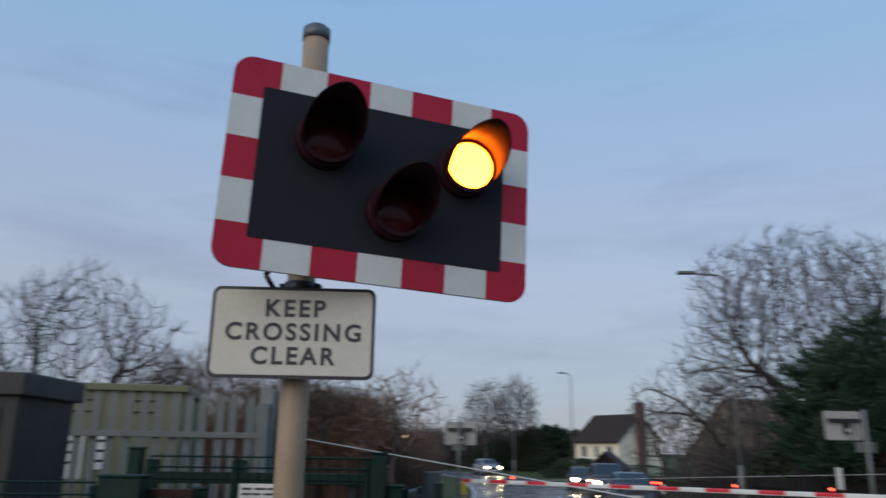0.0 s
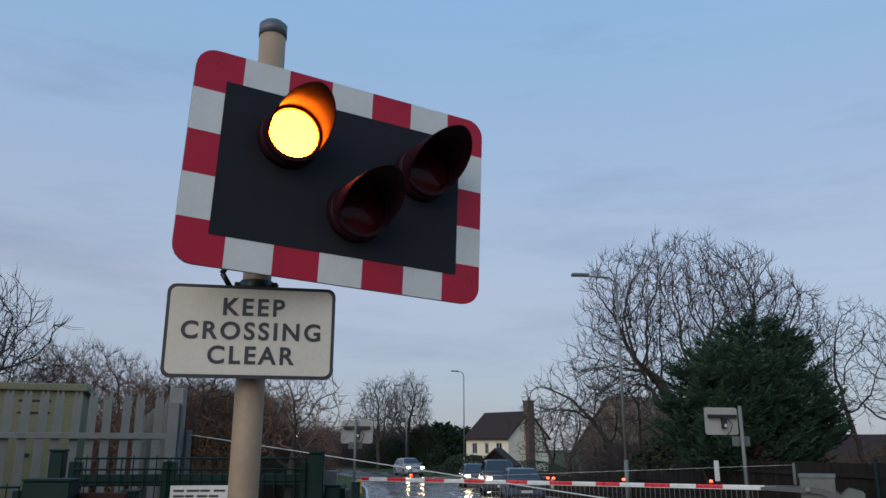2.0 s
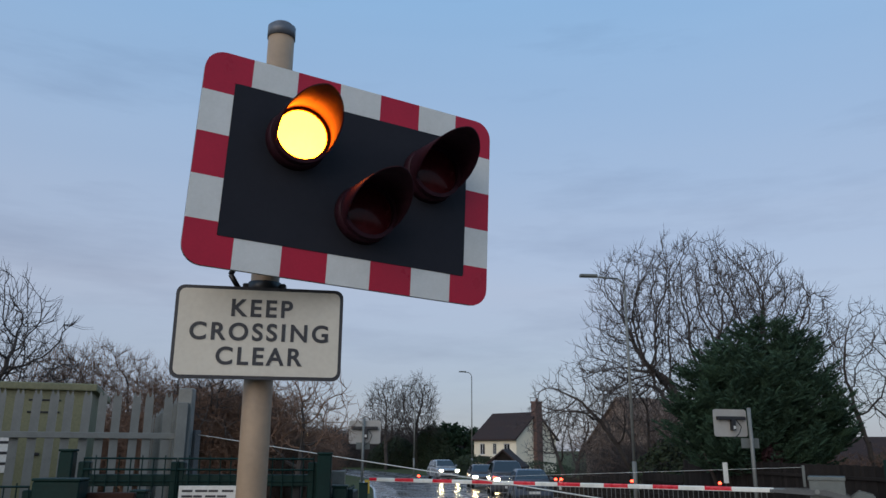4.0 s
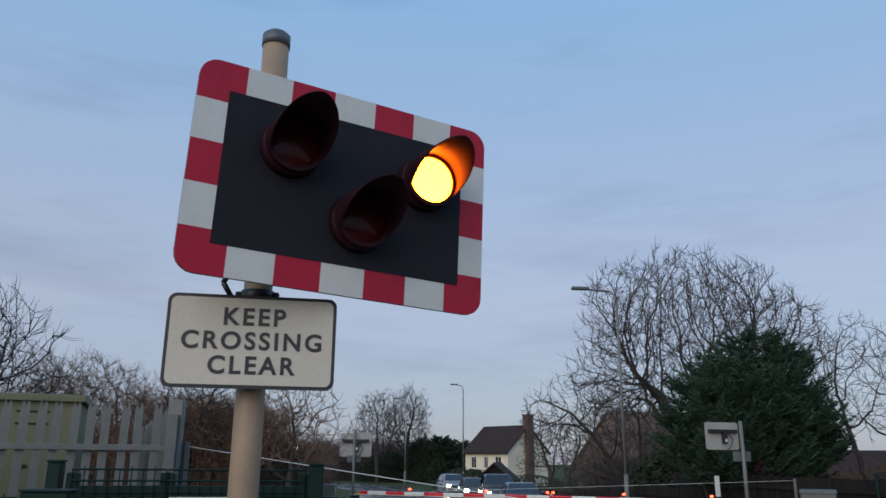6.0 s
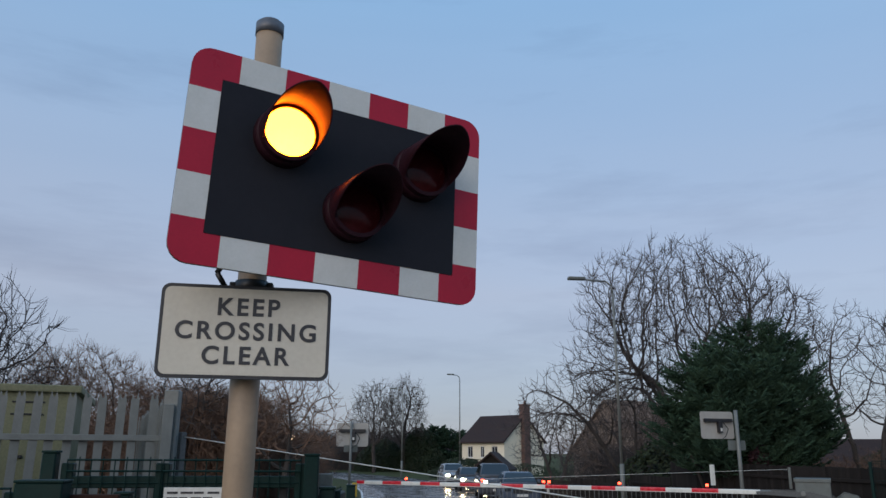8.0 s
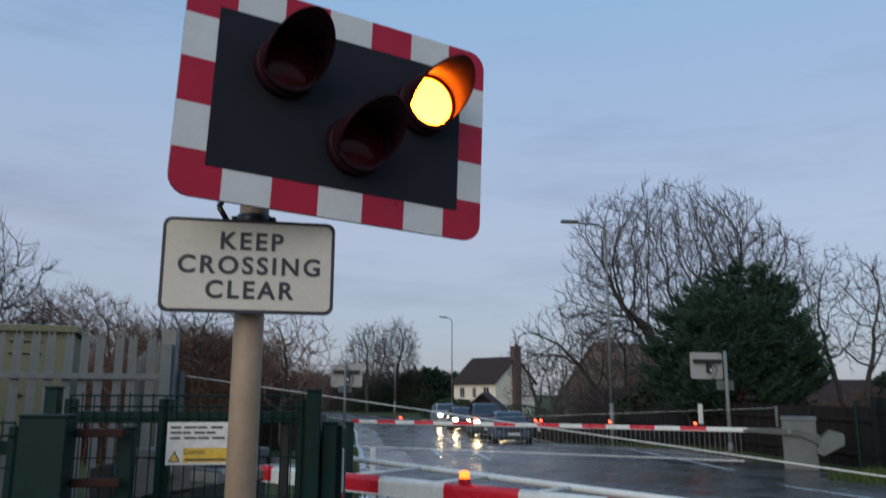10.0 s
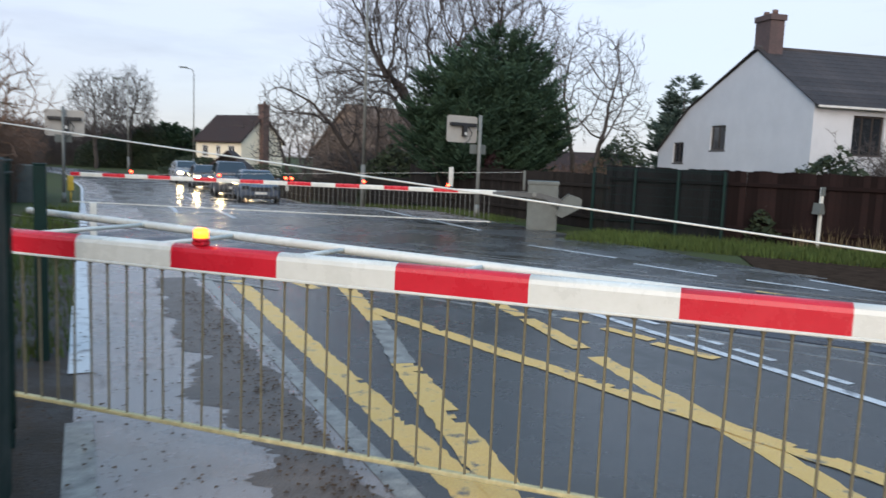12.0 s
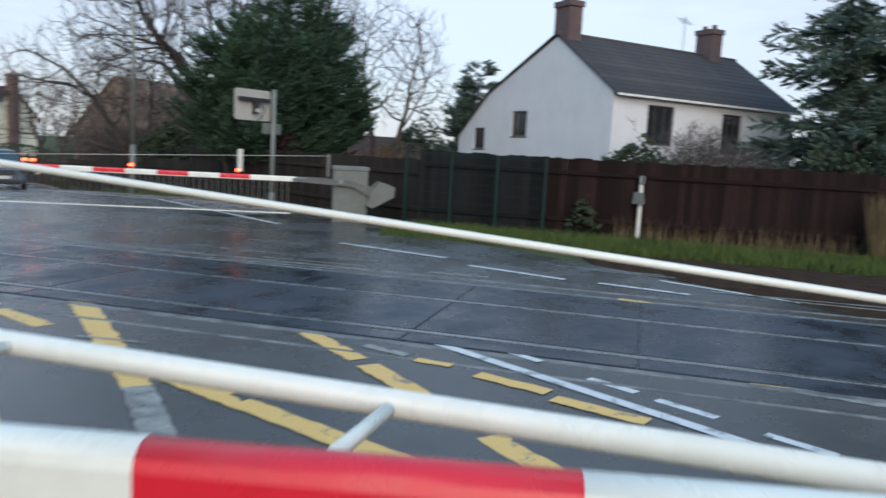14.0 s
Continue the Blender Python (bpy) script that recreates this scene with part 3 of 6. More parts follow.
def near_signal():
    top = thing("crossing_signal", "level crossing signal, striped board with flashing red lamps, beige pole", "crossing signal", pose(-0.70, 2.79, 0))
    o = Vector((-0.70, 2.79, 0))
    bm = bmesh.new()
    rod(bm, (0, 0, -0.2), (0, 0, 3.44), 0.057, n=24)
    part("pole", bm, M_POLE, top, "weathered beige steel pole")
    bm = bmesh.new()
    rod(bm, (0, 0, 3.42), (0, 0, 3.475), 0.061, n=24)
    rod(bm, (0, 0, 3.475), (0, 0, 3.49), 0.058, 0.045, n=24)
    part("pole_cap", bm, M_CAP, top, "grey plastic pole cap")
    yaw = yaw_to(BOARD_U.x, BOARD_U.y)
    mb = pose(-0.350 - o.x, 2.645 - o.y, 2.703, 0, 2.1, yaw)
    striped_board(top, mb, BOARD_W, BOARD_H, BORDER, 7, 5)
    # channels and clamps between pole and board
    bm = bmesh.new()
    for z in (-0.22, 0.22):
        box(bm, (-0.55, 0.017, z - 0.022), (0.5, 0.05, z + 0.022), 0.004)
    part("mounting_channel", bm, M_GALV, top, "", mb)
    for z in (2.5, 2.92):
        bm = bmesh.new()
        box(bm, (-0.07, -0.25, z - 0.02), (0.07, 0.062, z + 0.02), 0.004, Matrix.Rotation(radians(yaw), 4, "Z"))
        part("pole_clamp", bm, M_GALV, top)
    bm = bmesh.new()
    pts = [Vector((-0.09, -0.08, 2.40)), Vector((-0.12, -0.10, 2.33)), Vector((-0.09, -0.08, 2.28)), Vector((-0.04, -0.06, 2.26))]
    for a, b in zip(pts, pts[1:]):
        rod(bm, a, b, 0.011, n=8)
    part("cable", bm, M_DARK, top, "black cable loop under the board")
    bm = bmesh.new()
    rod(bm, (0, 0, 2.272), (0, 0, 2.318), 0.066, n=20)
    box(bm, (-0.085, -0.022, 2.276), (0.085, 0.022, 2.314), 0.004)
    part("pole_clamp", bm, M_DARK, top, "black pole clamp above the sign plate")
    for key, (u, z) in {"left": (-0.257, 0.126), "right": (0.332, 0.108), "low": (0.045, -0.122)}.items():
        ml = mb @ Matrix.Translation((u, 0, z))
        bm = bmesh.new()
        rod(bm, (0, 0.004, 0), (0, -0.055, 0), 0.124, 0.116, n=36)
        base = part("lamp_housing", bm, M_HOOD, top, "round black lamp housing", ml)
        part("bezel", ring_bm(0.100, 0.116, -0.055, -0.085), M_HOOD, base)
        part("lens", dome_bm(0.101, 0.018), M_LENS, base, "dark red lamp lens", Matrix.Translation((0, -0.058, 0)))
        part("visor", visor_bm(0.112, 0.27, 235), M_HOOD, base, "deep black hood over the lamp", Matrix.Translation((0, -0.07, 0)) @ pose(0, 0, 0, 4, 0, 0))
        if key != "low":
            # added glowing disc; sliding it out of the housing stands for switching on
            bm = dome_bm(0.0985, 0.016)
            glow = part("added_glow_disc", bm, M_LIT, base, "glowing disc added as the lit state of the red lamp", Matrix.Translation((0, -0.04, 0)))
            GLOWS[key] = glow
    # lower plate
    ms = pose(-0.693 - o.x, 2.672 - o.y, 2.099, 0, 0, yaw_to(0.626, 0.063))
    bm = bmesh.new()
    prism(bm, round_rect(0.632, 0.354, 0.032), -0.002, 0.012)
    plate = part("sign_plate", bm, M_INK, top, "cream plate with black border reading KEEP CROSSING CLEAR", ms)
    bm = bmesh.new()
    prism(bm, round_rect(0.606, 0.328, 0.024), -0.0045, 0.002)
    part("plate_face", bm, M_SIGN, plate, "cream reflective sign face")
    for text, z, x in (("KEEP", 0.090, 0.004), ("CROSSING", -0.002, 0.004), ("CLEAR", -0.094, 0.004)):
        lettering("lettering", text, 0.0925, M_INK, plate, pose(x, -0.0055, z, 90, 0, 0), "black capital letters", space=1.24, bold=0.0022)
    for z in (-0.1, 0.1):
        bm = bmesh.new()
        box(bm, (-0.1, 0.012, z - 0.02), (0.1, 0.05, z + 0.02), 0.003)
        part("plate_clamp", bm, M_GALV, plate)


near_signal()


# ---- barriers ----
def boom_section():
    """Front flat, top rounded; x is depth (+ towards the far side), z height about the middle."""
    pts = [(-0.040, -0.058), (0.040, -0.058), (0.040, 0.025)]
    for i in range(0, 7):
        a = radians(i * 180 / 6)
        pts.append((0.040 * math.cos(a), 0.025 + 0.036 * math.sin(a)))
    pts += [(-0.040, 0.025)]
    out = []
    for p in pts:
        if not out or (Vector(p) - Vector(out[-1])).length > 1e-5:
            out.append(p)
    return out


def barrier(name, label, pivot, heading, s0, length, first_red, z, lamps, lamp_mat, truss, mast_side, skirt=True, offset=0.0):
    """A boom along local +x from the pivot; local -y faces the near road."""
    top = thing(name, label, "barrier", Matrix.Translation(pivot) @ Matrix.Rotation(radians(heading), 4, "Z"))
    grey = M_MACHINE if truss else M_GREY
    sec = boom_section() if truss else [(p * 0.75, q * 0.75) for p, q in boom_section()]
    k, x = 0, s0
    while x < length - 0.01:
        x1 = min(x + 0.6, length) if k else s0 + offset
        red = (k % 2 == 0) == first_red
        bm = bmesh.new()
        a = [bm.verts.new((x, p, z + q)) for p, q in sec]
        b = [bm.verts.new((x1, p, z + q)) for p, q in sec]
        n = len(a)
        bm.faces.new(a)
        bm.faces.new(b[::-1])
        for i in range(n):
            f = bm.faces.new((a[i], b[i], b[(i + 1) % n], a[(i + 1) % n]))
            f.smooth = 2 < i < n - 2
        bmesh.ops.recalc_face_normals(bm, faces=bm.faces)
        part("boom_band", bm, M_BOOMR if red else M_BOOMW, top, ("red" if red else "white") + " gloss painted band of the boom")
        x, k = x1, k + 1
    bm = bmesh.new()
    dz = 0.0 if truss else 0.014
    box(bm, (s0, -0.043, z - 0.072 + dz), (length, 0.030, z - 0.0585 + dz), 0.003)
    part("boom_lip", bm, M_BOOMW, top, "white lip under the boom")
    if skirt:
        me_bm = bmesh.new()
        rod(me_bm, (0, 0, 0.12), (0, 0, z - 0.06), 0.0062, n=6)
        rod(me_bm, (0, 0, z - 0.085), (0, 0, z - 0.06), 0.011, n=6)
        me = bpy.data.meshes.new("skirt_bar")
        me_bm.to_mesh(me)
        me_bm.free()
        me.materials.append(M_BAR if truss else M_GALV)
        x = s0 + 0.15
        while x < length - 0.05:
            share("skirt_bar", me, top, pose(x, -0.012, 0, 0, random.uniform(-0.7, 0.7), 0))
            x += 0.1155
        bm = bmesh.new()
        box(bm, (s0 + 0.1, -0.022, 0.105), (length - 0.02, 0.008, 0.128), 0.004)
        part("skirt_rail", bm, M_SKIRT if truss else M_BOOMW, top, "dirty cream bottom rail of the skirt")
    for x in lamps:
        bm = bmesh.new()
        box(bm, (x - 0.035, -0.03, z + 0.058), (x + 0.035, 0.03, z + 0.082), 0.006)
        rod(bm, (x, 0, z + 0.08), (x, 0, z + 0.095), 0.04, n=16)
        lamp = part("boom_lamp", bm, M_BOOMR, top, "small red lamp base on the boom")
        bm = bmesh.new()
        rod(bm, (x, 0, z + 0.095), (x, 0, z + 0.135), 0.036, 0.036, n=16)
        rod(bm, (x, 0, z + 0.135), (x, 0, z + 0.145), 0.036, 0.018, n=16)
        part("lamp_dome", bm, lamp_mat, lamp, "glowing lamp dome")
    if truss:
        # bracing tube behind the boom and its struts
        s_join, slope = 5.02, 0.245
        f = lambda s: (s_join - s) * slope
        bm = bmesh.new()
        rod(bm, (0.1, f(0.1), z + 0.03), (s_join, 0.05, z + 0.03), 0.026, n=12)
        part("bracing_tube", bm, M_BOOMW, top, "white bracing tube beside the boom")
        for s in (1.41, 2.23, 3.05, 3.87):
            bm = bmesh.new()
            rod(bm, (s - 0.03, 0.02, z + 0.03), (s + 0.03, f(s + 0.03), z + 0.03), 0.013, n=8)
            part("strut", bm, M_BOOMW, top)
    # stay wire from the mast
    wa, wb = ((-1.09, 0.159, 1.80), (8.286, -0.732, 1.03)) if truss else ((mast_side, 0.0, z + 0.5), (length * 0.8, 0.0, z + 0.07))
    bm = bmesh.new()
    rod(bm, wa, wb, 0.0035, n=8)
    part("stay_wire", bm, M_BOOMW, top, "white stay wire above the boom")
    bm = bmesh.new()
    box(bm, (wa[0] - 0.03, wa[1] - 0.03, 0.9), (wa[0] + 0.03, wa[1] + 0.03, wa[2] + 0.04), 0.005)
    part("mast", bm, grey, top, "grey steel mast for the stay wire")
    bm = bmesh.new()
    rod(bm, (wb[0], wb[1], wb[2]), (wb[0] + 0.06, 0.0, z), 0.008, n=6)
    part("stay_anchor", bm, M_BOOMW, top)
    # machine
    bm = bmesh.new()
    wide = 0.85 if truss else 0.70
    box(bm, (-wide, -0.40, 0.0), (0.0, 0.40, 1.12), 0.02)
    box(bm, (-wide - 0.02, -0.42, 1.06), (0.02, 0.42, 1.14), 0.015)
    body = part("machine_cabinet", bm, grey, top, "pale grey barrier machine cabinet")
    bm = bmesh.new()
    box(bm, (0.1 - wide, -0.408, 0.15), (-0.1, -0.399, 0.98), 0.004)
    part("cabinet_door", bm, grey, body)
    for y in (-0.47, 0.47):
        bm = bmesh.new()
        slim = [(s0 + 0.05, z + 0.03), (s0 + 0.05, z - 0.03), (-0.40, z - 0.09), (-0.98, z - 0.40), (-1.08, z - 0.32), (-0.72, z - 0.06), (-0.3, z + 0.04)]
        prism(bm, slim if not truss else [(s0 + 0.05, z + 0.05), (s0 + 0.05, z - 0.05), (-0.55, z - 0.22), (-1.05, z - 0.50), (-1.30, z - 0.38), (-1.28, z - 0.12), (-0.7, z + 0.02), (-0.3, z + 0.08)], y - 0.02, y + 0.02)
        part("side_arm", bm, M_MACHINE, top, "dark grey counterbalance arm")
        bm = bmesh.new()
        prism(bm, [(-0.66, z - 0.44), (-0.80, z - 0.50), (-1.22, z - 0.26), (-1.24, z - 0.06), (-0.96, z + 0.02), (-0.80, z - 0.10)] if not truss else [(-0.95, z - 0.52), (-1.35, z - 0.40), (-1.42, z - 0.05), (-1.05, z + 0.02), (-0.85, z - 0.2)], y - 0.06, y + 0.06)
        part("counterweight", bm, M_DARK if truss else grey, top, "heavy counterweight")
    bm = bmesh.new()
    rod(bm, (-0.15, -0.55, z), (-0.15, 0.55, z), 0.05, n=16)
    part("pivot_shaft", bm, M_GALV, top)
    bm = bmesh.new()
    if truss:
        box(bm, (s0 - 0.30, -0.50, z - 0.05), (s0 + 0.06, 0.50, z + 0.03), 0.01)
    else:
        rod(bm, (s0 + 0.02, -0.47, z - 0.01), (s0 + 0.02, 0.47, z - 0.01), 0.028, n=12)
        rod(bm, (s0 - 0.22, 0, z), (s0 + 0.03, 0, z), 0.035, n=12)
    part("boom_yoke", bm, M_GALV, top)
    return top


NEAR_Z = 0.978
near_dir = Vector((0.707, -0.707, 0))
N1 = Vector((0.325, 5.11, 0)) + Vector((0.03, 0.03, 0))
barrier("near_barrier", "lowered red and white barrier boom with barred skirt", N1 - near_dir * 2.4, -45, 0.45, 9.6, True, NEAR_Z, [2.55], M_AMBER, True, -0.35, offset=0.15)
FA, FB = Vector((9.45, 16.6, 0)), Vector((-0.3, 22.7, 0))
fd = (FB - FA).normalized()
barrier("far_barrier", "lowered red and white barrier boom across the far side", FA, yaw_to(fd.x, fd.y), 0.75, 11.5, False, 0.825, [1.9, 3.95, 5.75, 5.9, 7.6, 9.9], M_REDLAMP, False, 0.1, offset=0.9)


# ---- far signals ----
def far_signal(x, y, yaw, board_x, height, bz, big=1.0):
    top = thing("crossing_signal", "grey back of a level crossing signal board on a galvanised pole", "crossing signal", pose(x, y, gz(y)), group="far signals")
    bm = bmesh.new()
    rod(bm, (0, 0, -0.2), (0, 0, height), 0.05, n=14)
    rod(bm, (0, 0, 0), (0, 0, 0.35), 0.09, 0.06, n=14)
    part("pole", bm, M_GALV, top, "galvanised pole")
    m = pose(board_x, 0.10, bz, 0, 0, yaw) @ Matrix.Scale(big, 4)
    bm = bmesh.new()
    prism(bm, round_rect(1.0, 0.72, 0.07), 0.0, 0.014)
    part("board_back", bm, M_BOARDBACK, top, "pale grey back of the signal board", m)
    bm = bmesh.new()
    box(bm, (-0.42, -0.10, 0.08), (0.42, -0.005, 0.17), 0.01)
    box(bm, (-0.02, -0.11, -0.2), (0.1, -0.004, 0.1), 0.01)
    part("lamp_box", bm, M_DARK, top, "black lamp boxes and wiring behind the board", m)
    bm = bmesh.new()
    box(bm, (0.02, -0.118, -0.16), (0.08, -0.112, -0.08))
    part("terminal_cover", bm, M_WHITE, top, "white terminal cover", m)
    pts = [Vector((0.1, -0.1, 0.1)), Vector((0.25, -0.12, -0.1)), Vector((0.18, -0.1, -0.28)), Vector((0.0, -0.1, -0.42))]
    bm = bmesh.new()
    for a, b in zip(pts, pts[1:]):
        rod(bm, a, b, 0.012, n=6)
    part("cable", bm, M_DARK, top, "", m)
    bm = bmesh.new()
    box(bm, (-0.27, 0.0, -0.66), (0.27, 0.015, -0.40), 0.006)
    part("sign_plate", bm, M_GREY, top, "back of the small plate", pose(0, 0.08, bz, 0, 0, yaw))


far_signal(9.85, 19.9, 8, -0.50, 2.80, 2.40)
far_signal(-0.62, 30.7, -6, 0.05, 3.3, 2.74, 1.25)


# ---- lineside fences, gates and cabinets ----
def palisade(name, a, b, height, label):
    """Galvanised palisade: pales with split tops on two rails, posts behind."""
    a, b = Vector((*a, 0)), Vector((*b, 0))
    run = (b - a).length
    top = thing(name, label, "palisade fence", Matrix.Translation(a) @ Matrix.Rotation(math.atan2((b - a).y, (b - a).x), 4, "Z"))
    bm = bmesh.new()
    prism(bm, [(-0.038, 0.06), (0.038, 0.06), (0.038, height - 0.07), (0.022, height), (0.008, height - 0.05), (-0.008, height - 0.05), (-0.022, height), (-0.038, height - 0.07)], -0.012, -0.004)
    box(bm, (-0.012, -0.022, 0.06), (0.012, -0.010, height - 0.06))
    me = bpy.data.meshes.new("pale")
    bm.to_mesh(me)
    bm.free()
    me.materials.append(M_GALV)
    for i in range(int(run / 0.145) + 1):
        share("pale", me, top, pose(i * 0.145, 0, 0, random.uniform(-0.8, 0.8), random.uniform(-0.6, 0.6), 0))
    for z in (0.4, height - 0.42):
        bm = bmesh.new()
        box(bm, (-0.1, 0.0, z - 0.028), (run + 0.1, 0.03, z + 0.028), 0.003)
        part("rail", bm, M_GALV, top, "galvanised horizontal rail")
    for i in range(int(run / 2.4) + 1):
        bm = bmesh.new()
        box(bm, (i * 2.4 - 0.05, 0.032, 0), (i * 2.4 + 0.05, 0.12, height - 0.1), 0.004)
        part("post", bm, M_GALV, top, "galvanised steel post")
    return top


palisade("palisade_fence", (-2.13, 7.60), (-8.2, 6.0), 2.20, "grey galvanised palisade fence round the cabin")
palisade("palisade_fence", (-3.9, 13.2), (-2.16, 7.75), 2.20, "grey galvanised palisade fence running away from the road")
bm = bmesh.new()
box(bm, (-0.07, -0.07, 0), (0.07, 0.07, 2.24), 0.008)
tagged(part("fence_post", bm, M_GALV, None, "", pose(-2.10, 7.62, 0)), "thick galvanised end post of the palisade", "fence post")


def cabin():
    top = thing("equipment_cabin", "olive green steel equipment cabin behind the palisade", "cabin", pose(-3.42, 8.75, 0, 0, 0, 195))
    bm = bmesh.new()
    box(bm, (0, -2.6, 0), (5.2, 0, 2.28), 0.01)
    body = part("wall", bm, M_CABIN, top, "olive painted steel wall")
    bm = bmesh.new()
    box(bm, (-0.06, -2.66, 2.28), (5.26, 0.06, 2.36), 0.012)
    part("roof", bm, M_CABIN, top, "flat olive roof edge")
    for x in (0.9, 2.2, 3.5):
        bm = bmesh.new()
        box(bm, (x - 0.015, 0.001, 0.1), (x + 0.015, 0.014, 2.2), 0.003)
        part("wall_rib", bm, M_CABIN, body)
    for z in (2.05, 2.18):
        for k in range(8):
            bm = bmesh.new()
            box(bm, (0.3 + 0.6 * k, 0.002, z - 0.018), (0.62 + 0.6 * k, 0.012, z), 0.002)
            part("vent_slot", bm, M_DARK, body)
    for x, z0, z1 in ((1.02, 1.30, 1.78), (1.32, 1.36, 1.80), (0.72, 1.40, 1.80)):
        bm = bmesh.new()
        box(bm, (x, 0.002, z0), (x + 0.2, 0.010, z1), 0.002)
        notice = part("notice", bm, M_NOTICE, body, "white notice sheet")
        for k in range(3):
            bm = bmesh.new()
            box(bm, (x + 0.03, 0.0105, z1 - 0.1 - 0.11 * k), (x + 0.16, 0.012, z1 - 0.07 - 0.11 * k))
            part("print_bar", bm, M_INK, notice)
    bm = bmesh.new()
    box(bm, (0.45, 0.002, 1.58), (0.53, 0.02, 1.61), 0.003)
    part("door_handle", bm, M_DARK, body)


cabin()


def dark_cabinet():
    top = thing("lineside_cabinet", "dark grey-green steel lineside cabinet with an overhanging lid", "cabinet", pose(-2.93, 4.66, 0, 0, 0, 4))
    bm = bmesh.new()
    box(bm, (-1.9, 0, 0), (0, 0.8, 2.0), 0.01)
    part("body", bm, M_DARKCAB, top)
    bm = bmesh.new()
    box(bm, (-1.95, -0.05, 1.97), (0.05, 0.85, 2.12), 0.012)
    part("lid", bm, M_DARKCAB, top, "dark overhanging lid")
    bm = bmesh.new()
    box(bm, (-0.9, -0.010, 0.2), (-0.1, -0.001, 1.9), 0.004)
    door = part("door", bm, M_DARKCAB, top)
    bm = bmesh.new()
    box(bm, (-0.22, -0.05, 1.0), (-0.19, -0.011, 1.14), 0.005)
    part("handle", bm, M_GALV, door)


dark_cabinet()


def mesh_fence(name, a, b, height, label, beam=True, z0=0.1):
    """Welded wire panels with a rail near the top."""
    a, b = Vector((*a, 0)), Vector((*b, 0))
    run = (b - a).length
    top = thing(name, label, "mesh fence", Matrix.Translation(a) @ Matrix.Rotation(math.atan2((b - a).y, (b - a).x), 4, "Z"))
    def wire_mesh(nm, p, q, r):
        bm = bmesh.new()
        rod(bm, p, q, r, n=4)
        me = bpy.data.meshes.new(nm)
        bm.to_mesh(me)
        bm.free()
        me.materials.append(M_GREEN)
        return me
    up = wire_mesh("upright_wire", (0, 0, z0), (0, 0, height), 0.0032)
    n = int(run / 0.052)
    for i in range(n + 1):
        share("upright_wire", up, top, pose(run * i / n, 0, 0.012 if i % 2 else 0))
    thin_w = wire_mesh("cross_wire", (0, 0.006, 0), (run, 0.006, 0), 0.0035)
    for i in range(int((height - z0) / 0.2) + 1):
        share("cross_wire", thin_w, top, pose(0, 0, z0 + 0.2 * i))
    thick_w = wire_mesh("cross_wire", (0, -0.007, 0), (run, -0.007, 0), 0.005)
    for z in (height - 0.06, height - 0.004):
        share("cross_wire", thick_w, top, pose(0, 0, z))
    if beam:
        bm = bmesh.new()
        box(bm, (-0.02, 0.012, height - 0.145), (run + 0.02, 0.06, height - 0.085), 0.004)
        part("top_rail", bm, M_GREEN, top, "dark green square steel rail")
        bm = bmesh.new()
        box(bm, (-0.02, 0.012, 0.14), (run + 0.02, 0.05, 0.19), 0.004)
        part("low_rail", bm, M_GREEN, top, "dark green square steel rail")
    for x in (0.0, run):
        bm = bmesh.new()
        box(bm, (x - 0.03, 0.008, 0), (x + 0.03, 0.068, height - 0.02), 0.005)
        part("post", bm, M_GREEN, top, "dark green steel post")
    return top


mesh_fence("mesh_fence", (-1.74, 3.98), (-1.28, 4.02), 1.62, "dark green welded mesh fence panel")
mesh_fence("mesh_fence", (-1.27, 4.02), (-0.56, 4.02), 1.62, "dark green welded mesh gate panel with a notice")
mesh_fence("mesh_fence", (-3.9, 3.30), (-1.80, 3.50), 1.50, "dark green welded mesh fence beside the cabinet")
mesh_fence("mesh_fence", (-0.47, 4.10), (-0.37, 5.35), 1.42, "dark green mesh panel running towards the barrier")


def post_thing(x, y, w, d, h, material, label, name="gate_post", yaw=0):
    bm = bmesh.new()
    box(bm, (-w / 2, -d / 2, 0), (w / 2, d / 2, h), 0.006)
    top = thing(name, label, "post", pose(x, y, 0, 0, 0, yaw))
    part("shaft", bm, material, top)
    bm = bmesh.new()
    box(bm, (-w / 2 - 0.004, -d / 2 - 0.004, h), (w / 2 + 0.004, d / 2 + 0.004, h + 0.012), 0.003)
    part("cap", bm, material, top)
    return top


post_thing(-0.50, 4.00, 0.075, 0.075, 1.64, M_GREEN, "tall dark green steel gate post")
post_thing(-1.83, 4.0, 0.07, 0.07, 1.65, M_GREEN, "tall dark green steel fence post")
post_thing(-1.685, 3.56, 0.21, 0.12, 1.52, M_GREEN, "wide dark green steel gate post")
post_thing(-0.415, 4.05, 0.08, 0.08, 1.47, M_GREEN, "dark green steel post beside the gate")
post_thing(-0.655, 4.12, 0.05, 0.05, 1.50, M_DARKCAB, "thin dark brown steel post")
post_thing(-0.32, 7.05, 0.08, 0.08, 1.36, M_GREEN, "dark green steel post beyond the barrier")
post_thing(-1.37, 3.72, 0.07, 0.07, 1.46, M_GREEN, "dark green steel gate stile")


